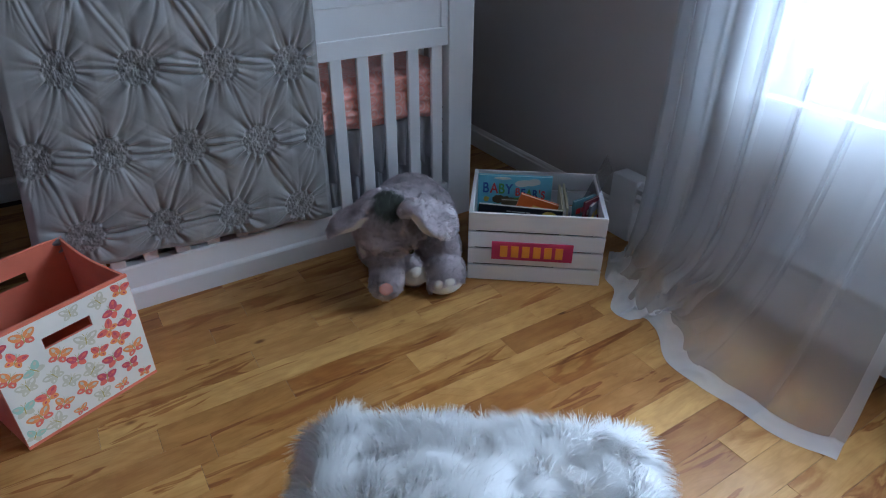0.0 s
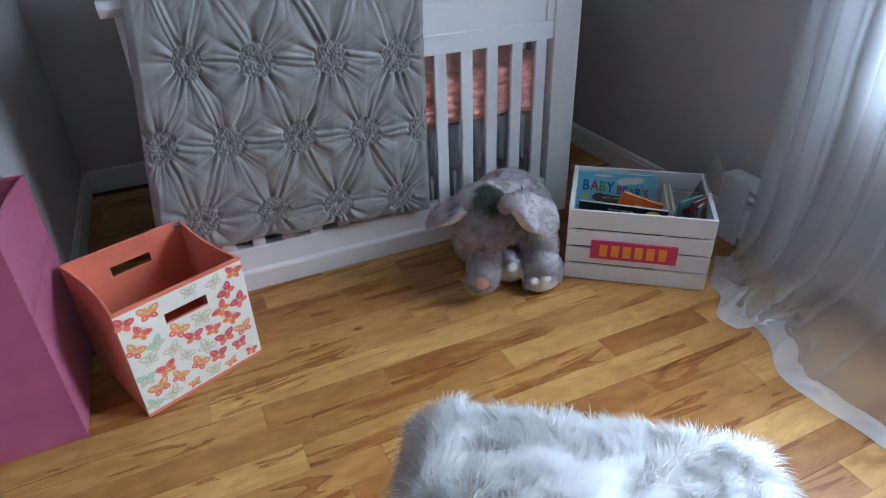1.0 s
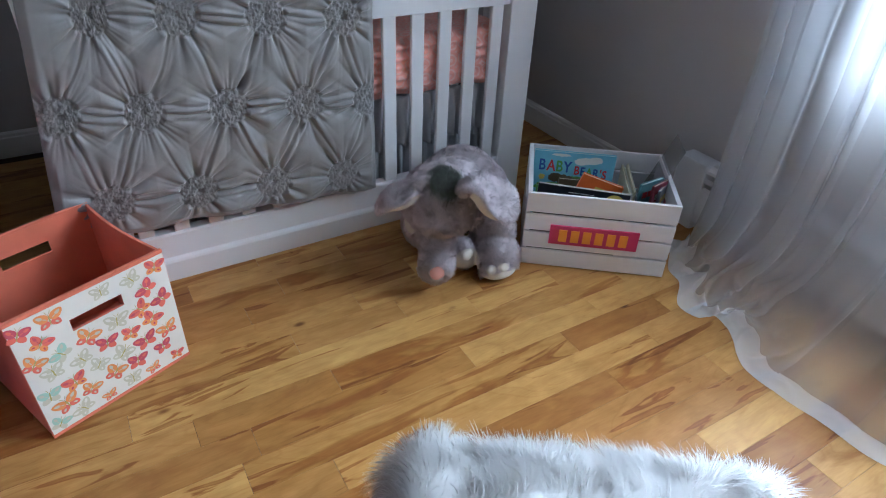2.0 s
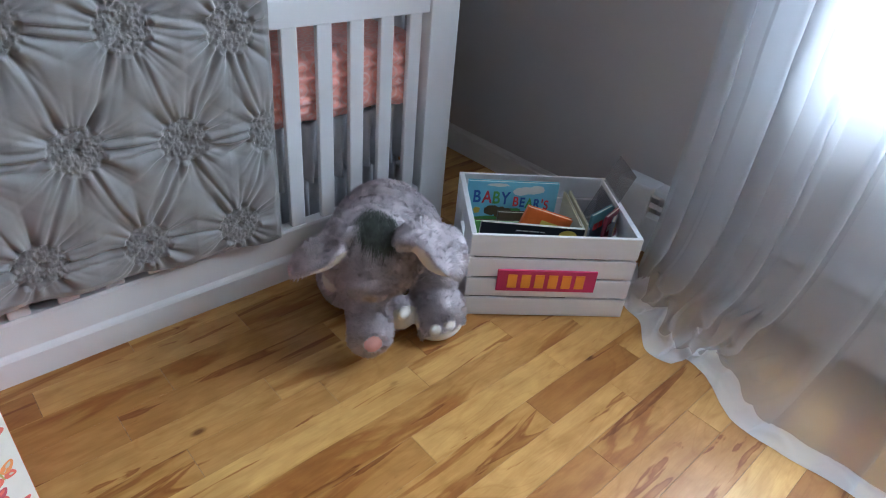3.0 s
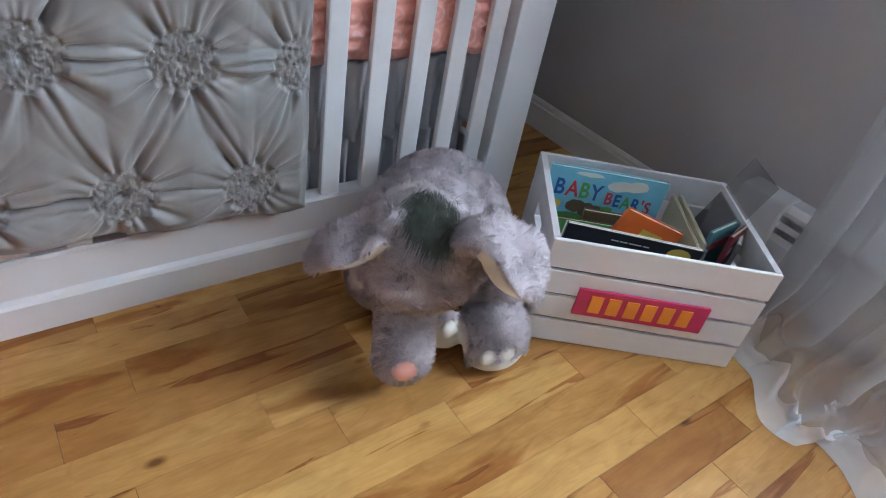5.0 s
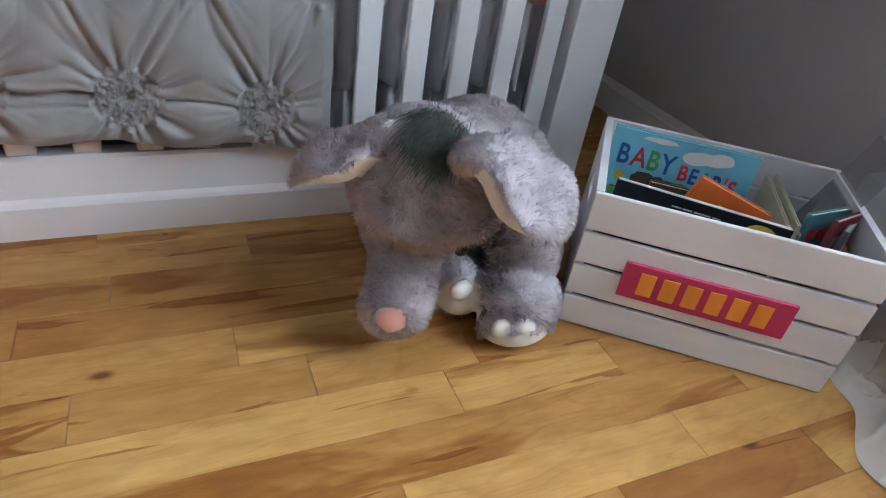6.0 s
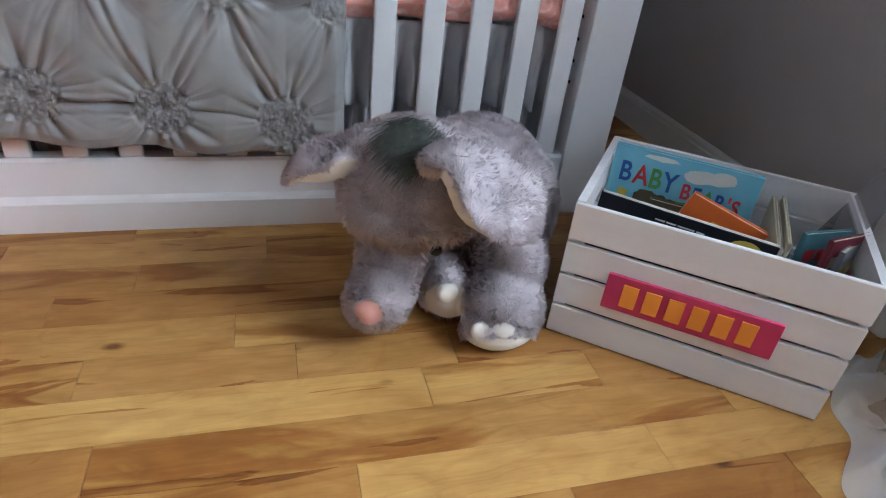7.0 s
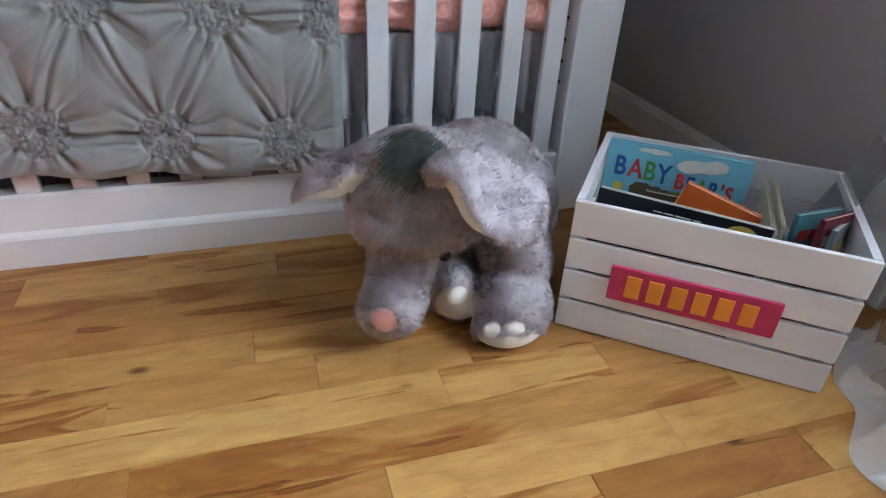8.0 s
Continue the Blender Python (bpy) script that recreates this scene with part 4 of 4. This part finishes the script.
plain_no = plain_no.reshape(-1, 3)
soft_all = np.concatenate(soft_all)
plain_no[len(vco):len(vco) + len(soft_all)] = soft_all
toy_me.normals_split_custom_set_from_vertices(plain_no)
toy = tagged(new("toy_elephant", toy_me), "floppy lilac plush toy elephant lying on the floor beside the crate", "stuffed toy")

# ---- sheer curtain ----
HEM = [(0.63, -0.07), (0.56, -0.13), (0.494, -0.187), (0.470, -0.251), (0.387, -0.320), (0.392, -0.389), (0.440, -0.41), (0.411, -0.486), (0.342, -0.573), (0.337, -0.69), (0.350, -0.79), (0.355, -0.90), (0.405, -1.014)]
# pleats: where along the cloth, half width, depth
PLEATS = ((0.075, 0.046, 0.028), (0.215, 0.056, 0.034), (0.375, 0.024, 0.024), (0.52, 0.020, 0.020), (0.70, 0.012, 0.012), (0.86, 0.010, 0.010))


def along_line(line, u):
    q = u * (len(line) - 1)
    i = min(int(q), len(line) - 2)
    f = q - i
    p = [line[max(i - 1, 0)], line[i], line[i + 1], line[min(i + 2, len(line) - 1)]]
    return [0.5 * (2 * p[1][k] + (p[2][k] - p[0][k]) * f + (2 * p[0][k] - 5 * p[1][k] + 4 * p[2][k] - p[3][k]) * f * f + (3 * p[1][k] - p[0][k] - 3 * p[2][k] + p[3][k]) * f ** 3) for k in (0, 1)]


def curtain():
    """Voile drawn in Z-shaped pleats, its lower part spread out over the floor, with a doubled hem band."""
    us = []
    u = 0.0
    while u < 1.0:
        us.append(u)
        u += 0.0011 if any(abs(u - c) < 1.25 * w for c, w, _ in PLEATS) else 0.004
    us.append(1.0)
    zs = [0.004 + 2.246 * (k / 150) ** 1.7 for k in range(151)]
    band = [k / 12 for k in range(12)]
    verts, faces, idx = [], [], []
    for row in range(len(band) + len(zs)):
        on_floor = row < len(band)
        z = zs[0] if on_floor else zs[row - len(band)]
        for u in us:
            uu, dx = u, 0.0
            for c, w, d in PLEATS:
                t = (u - c) / (1.25 * w) * 0.5 + 0.5
                if 0 < t < 1:
                    fade = (1 - 0.25 * math.exp(-z / 0.03)) if d < 0.025 else (1 - 0.45 * math.exp(-z / 0.07))
                    uu = u + fade * 0.95 * w * math.sin(2 * math.pi * t) * math.sin(math.pi * t) ** 0.5
                    dx = -d * fade * math.sin(2 * math.pi * t)
            uc = min(1.0, max(0.0, uu))
            hx_, hy_ = along_line(HEM, uc)
            tx, ty = 0.690, -0.085 - 0.035 * min(1.0, z / 0.6) * (1 - uu) - 0.86 * uu - 0.05 * max(0.0, 0.7 - z) * (1 - uu)
            side = min(1.0, max(0.0, (u - 0.42) / 0.4))
            reach = math.hypot(hx_ - tx, hy_ - ty) + 1e-6
            keep = max(0.0, 1 - 0.062 / reach)
            if on_floor:
                s = 1 + (keep - 1) * band[row]
            else:
                s = keep * ((1 - side) * math.exp(-(z / 0.105) ** 1.1) + side * math.exp(-z / 0.40))
            x, y = tx + (hx_ - tx) * s, ty + (hy_ - ty) * s
            x += dx * (1 - s) + 0.012 * noise.noise((u * 4, z * 1.3, 7.7)) * (1 - s)
            x += 0.010 * math.sin(26 * u + 1.2 * z) * (1 - s) * (1 - 0.5 * side)
            # swags and crumples where the cloth meets the floor
            low = math.exp(-z / 0.09)
            soft = 1 - 0.75 * side
            edge = band[row] if on_floor else 1.0
            crease = (1 - abs(noise.noise((u * 13, 2.0 + 3 * s, 0.3)))) ** 4
            zz = z + soft * low * edge * (0.050 * max(0.0, crease - 0.35) + 0.020 * max(0.0, noise.noise((u * 15, s * 3, 1.0))))
            zz += low * edge * (0.014 * max(0.0, noise.noise((u * 19, s * 7, 6.0))) + 0.004 * soft * noise.noise((u * 60, s * 22, 4.4)))
            zz += low * (1 - edge) * 0.006 * max(0.0, noise.noise((u * 24, 1.0, 6.0)))
            x += 0.030 * low * edge * soft * noise.noise((u * 15, s * 4, 2.0))
            y += 0.040 * low * edge * soft * noise.noise((u * 14, s * 4, 5.0))
            verts.append((min(x, 0.735), y, max(0.003, zz)))
    n = len(us)
    for j in range(len(band) + len(zs) - 1):
        for i in range(n - 1):
            a = j * n + i
            faces.append((a, a + n, a + n + 1, a + 1))
            idx.append(1 if j < len(band) or us[i] > 0.972 else 0)
    me = mesh_from("sheer_curtain", verts, faces, (M_SHEER, M_HEM), idx, smooth=True)
    return tagged(new("sheer_curtain", me), "long sheer white voile curtain puddling on the floor by the window", "curtain")


curtain()
rod = empty("curtain_rod", "white metal curtain rod above the window", "curtain rod")
bm = bmesh.new()
tube(bm, [(0.69, 0.0, 2.26), (0.69, -2.5, 2.26)], [0.009, 0.009], 12)
part("rod", bm, M_TRIM, rod)
for y in (-0.05, -2.4):
    block("bracket", 0.685, XE - 0.001, y - 0.008, y + 0.008, 2.245, 2.258, M_TRIM, rod)

# ---- books in the crate ----
def in_crate(u, v, z, rx=0, ry=0, rz=0):
    return CRATE @ pose(u, v, z, rx, ry, rz)


def book(name, label, w, h, t, cover, m, back=None):
    """A closed book standing on its lower edge: two boards, a spine and a page block; its front looks towards -y."""
    root = empty(name, label, "book", m, "books in the crate")
    c = 0.0018
    block("front_cover", 0, w, 0, c, 0, h, cover, root, bevel=0.0006)
    block("back_cover", 0, w, t - c, t, 0, h, back or cover, root, bevel=0.0006)
    block("spine", 0, c, c + 0.0001, t - c - 0.0001, 0, h, cover, root, bevel=0)
    block("page_block", c + 0.0005, w - 0.003, c + 0.0002, t - c - 0.0002, 0.003, h - 0.003, M_PAPER, root, bevel=0)
    return root


def letters(text, size, mat, parent, x, z, y, narrow=0.75):
    cu = bpy.data.curves.new("lettering", "FONT")
    cu.body, cu.size, cu.extrude, cu.offset = text, size, 0.0002, 0.0011
    tmp = new("tmp", cu)
    me = bpy.data.meshes.new_from_object(tmp.evaluated_get(bpy.context.evaluated_depsgraph_get()))
    bpy.data.objects.remove(tmp)
    me.materials.clear()
    me.materials.append(mat)
    return part("lettering", me, None, parent, m=pose(x, y, z, 90, 0, 0) @ Matrix.Diagonal((narrow, 1, 1, 1)))


C_SKY = plain("cover_sky_blue", (0.22, 0.55, 0.70))
C_BLUE, C_RED, C_GREEN, C_YEL = plain("print_blue", (0.03, 0.10, 0.40)), plain("print_red", (0.62, 0.04, 0.05)), plain("print_green", (0.12, 0.35, 0.08)), plain("print_yellow", (0.72, 0.55, 0.10))
C_WHITE, C_BROWN, C_DARK = plain("print_white", (0.78, 0.78, 0.74)), plain("print_brown", (0.12, 0.09, 0.05)), plain("cover_black", (0.012, 0.014, 0.022), 0.35)
C_ORG, C_TEAL, C_MAR, C_CREAM, C_GREY = plain("cover_orange", (0.75, 0.16, 0.025)), plain("cover_teal", (0.10, 0.25, 0.29)), plain("cover_maroon", (0.22, 0.03, 0.05)), plain("cover_cream", (0.62, 0.58, 0.42)), plain("cover_grey_blue", (0.25, 0.28, 0.33))


def flat_shape(pts, name, mat, parent, x, z, y):
    n = len(pts)
    me = mesh_from(name, [(a, 0, b) for a, b in pts] + [(a, 0.0003, b) for a, b in pts], [tuple(range(n))] + [tuple(range(2 * n - 1, n - 1, -1))] + [(i, n + i, n + (i + 1) % n, (i + 1) % n) for i in range(n)], (mat,))
    return part(name, me, None, parent, m=pose(x, y, z))


def oval_pts(rx, rz, n=18, wob=0.0, seed=0):
    return [(rx * math.cos(2 * math.pi * k / n) * (1 + wob * noise.noise((k * 1.7, seed, 0))), rz * math.sin(2 * math.pi * k / n) * (1 + wob * noise.noise((k * 1.3, seed, 5)))) for k in range(n)]


blue = book("blue_picture_book", "sky blue children's picture book with coloured title standing in the crate", 0.256, 0.256, 0.012, C_SKY, in_crate(0.016, 0.250, 0.013))
cover = blue.children[0]
for ch, x, z, size, mat in (("B", 0.016, 0.190, 0.054, C_BLUE), ("A", 0.043, 0.189, 0.054, C_RED), ("B", 0.071, 0.188, 0.054, C_GREEN), ("Y", 0.096, 0.187, 0.054, C_BLUE), ("B", 0.130, 0.182, 0.042, C_RED), ("E", 0.150, 0.180, 0.042, C_BLUE), ("A", 0.168, 0.178, 0.042, C_GREEN), ("R", 0.190, 0.177, 0.042, C_BLUE), ("'", 0.212, 0.176, 0.042, C_RED), ("S", 0.220, 0.174, 0.042, C_RED)):
    letters(ch, size, mat, cover, x, z, -0.0004)
for x, z, rx, rz in ((0.175, 0.232, 0.042, 0.011), (0.150, 0.228, 0.022, 0.012), (0.195, 0.238, 0.020, 0.010), (0.085, 0.246, 0.030, 0.005)):
    flat_shape(oval_pts(rx, rz, 20, 0.25, x * 50), "cloud_print", C_WHITE, cover, x, z, -0.0006 - x * 0.001)
for x, z, rx, rz, mat in ((0.075, 0.165, 0.022, 0.016, C_BROWN), (0.105, 0.160, 0.026, 0.018, C_BROWN), (0.030, 0.165, 0.010, 0.010, C_YEL), (0.135, 0.150, 0.03, 0.025, C_GREEN), (0.06, 0.13, 0.05, 0.018, C_GREEN)):
    flat_shape(oval_pts(rx, rz, 20, 0.5, x * 70), "picture_print", mat, cover, x, z, -0.0005 - z * 0.001)

orange = book("orange_board_book", "small orange board book leaning among the books in the crate", 0.132, 0.150, 0.014, C_ORG, in_crate(0.121, 0.135, 0.1145, 0, 17, 0))
for a, b, z in ((0.050, 0.098, 0.104), (0.020, 0.110, 0.086)):
    block("print_bar", a, b, -0.0004, 0.0002, z, z + (0.020 if z > 0.1 else 0.004), C_YEL, orange.children[0], bevel=0)
stand = book("green_picture_book", "dark green picture book standing in the crate", 0.20, 0.165, 0.010, C_GREEN, in_crate(0.03, 0.19, 0.013), C_BROWN)
stand2 = book("brown_picture_book", "brown picture book standing in the crate", 0.13, 0.185, 0.012, C_BROWN, in_crate(0.10, 0.205, 0.013))
support = book("grey_board_book", "grey blue board book lying under the orange one in the crate", 0.17, 0.10, 0.05, C_GREY, in_crate(0.10, 0.12, 0.0135), C_CREAM)
black = book("black_picture_book", "glossy black picture book with gold print in the crate", 0.268, 0.240, 0.010, C_DARK, in_crate(0.016, 0.047, 0.0195, 0, 3.0, 0), C_WHITE)
for a, b in ((0.09, 0.105), (0.107, 0.122), (0.125, 0.15), (0.153, 0.165)):
    block("print_bar", a, b, -0.0004, 0.0002, 0.222, 0.2245, C_WHITE, black.children[0], bevel=0)
flat_shape(oval_pts(0.024, 0.016), "gold_print", C_YEL, black.children[0], 0.226, 0.218, -0.0005)
white = book("white_board_book", "white board book behind the black one in the crate", 0.262, 0.232, 0.008, C_WHITE, in_crate(0.018, 0.062, 0.0195, 0, 3.0, 0))
for k, (t, hh, c) in enumerate(((0.006, 0.222, C_CREAM), (0.005, 0.214, C_WHITE), (0.006, 0.226, C_CREAM), (0.005, 0.210, C_GREY))):
    book("thin_board_book", "thin cream paper board book standing on edge in the crate", 0.19, hh, t, c, in_crate(0.302 + 0.0075 * k, 0.085, 0.013, 0, 0, 90) @ pose(0, 0, 0))
for k, (u, v, w, hh, c, rz, rx) in enumerate(((0.318, 0.070, 0.100, 0.232, C_TEAL, 40, 0), (0.352, 0.055, 0.092, 0.238, C_MAR, 47, 0), (0.372, 0.052, 0.10, 0.226, C_GREY, 62, 0))):
    bk = book("small_picture_book", ("teal", "maroon", "grey blue")[k] + " small picture book standing askew in the crate", w, hh, 0.009, c, in_crate(u + 0.02, v + 0.05, 0.013, 0, 0, rz))
    for q in range(3):
        block("print_bar", 0.012 + 0.025 * q, 0.032 + 0.025 * q, -0.0005, 0.0002, hh - 0.05, hh - 0.03, (C_RED, C_WHITE, C_YEL)[k], bk.children[0], bevel=0)
sheet = block("clear_plastic_sleeve", 0.0, 0.0016, 0.0, 0.135, 0.0, 0.34, M_ACRYL, None, bevel=0.0004)
sheet.matrix_world = in_crate(0.338, 0.185, 0.014, 0, 20, 0)
tagged(sheet, "stiff clear plastic sleeve leaning on the end of the crate", "sleeve")

# ---- plank floor ----
W = 0.0826
JOINTS = {6: (-0.604,), 5: (-0.36,), 4: (-0.58,), 3: (-0.204,), 2: (-0.413,), 1: (-0.622, -0.32, -0.07), 0: (-1.026, -0.132, 0.147), -1: (-0.903, -0.578, 0.333), -2: (-0.255, 0.17), -3: (-0.838, 0.012, 0.351), -4: (-0.67, 0.218), -5: (0.024,), -6: (0.29,), -8: (0.07,)}
bm = bmesh.new()
box(bm, XF, XE, YS, YN, -0.10, -0.0030)
floor = structure("floor", bm, M_SUB, "varnished honey-coloured birch plank floor")
rng = random.Random(3)
shared = {}


def plank_mesh(length):
    key = round(length, 2)
    if key not in shared:
        b, e = 0.0003, 0.0004
        L2, W2 = key / 2 - 0.0004, W / 2 - 0.00025
        v = [(sx * L2, sy * W2, -0.012) for sx, sy in ((-1, -1), (1, -1), (1, 1), (-1, 1))]
        v += [(sx * L2, sy * W2, -b) for sx, sy in ((-1, -1), (1, -1), (1, 1), (-1, 1))]
        v += [(sx * (L2 - e), sy * (W2 - e), 0) for sx, sy in ((-1, -1), (1, -1), (1, 1), (-1, 1))]
        f = [(8, 9, 10, 11)]
        for o in (0, 4):
            for k in range(4):
                f.append((o + k, o + (k + 1) % 4, o + 4 + (k + 1) % 4, o + 4 + k))
        shared[key] = mesh_from("plank", v, f, (M_WOOD,))
    return shared[key]


for k in range(-32, 19):
    y0 = (k - 1) * W
    if y0 > YN or y0 + W < YS:
        continue
    cuts = sorted(JOINTS.get(k, ()))
    lo, hi = XF, XE - 0.002
    if y0 + W / 2 > YJ:
        lo = XW + 0.001
    if not cuts:
        cuts = [rng.uniform(-0.9, 0.3)]
    while cuts[0] - lo > 0.9:
        cuts.insert(0, cuts[0] - rng.uniform(0.35, 0.95))
    while hi - cuts[-1] > 0.8:
        cuts.append(cuts[-1] + rng.uniform(0.3, 0.9))
    xs = [lo, *[c for c in cuts if lo + 0.05 < c < hi - 0.05], hi]
    for a, b in zip(xs, xs[1:]):
        ob = new("plank", plank_mesh(b - a))
        ob.scale.x = (b - a - 0.0008) / (round(b - a, 2) - 0.0008)
        ob.location = ((a + b) / 2, y0 + W / 2, 0)
        ob.parent = floor
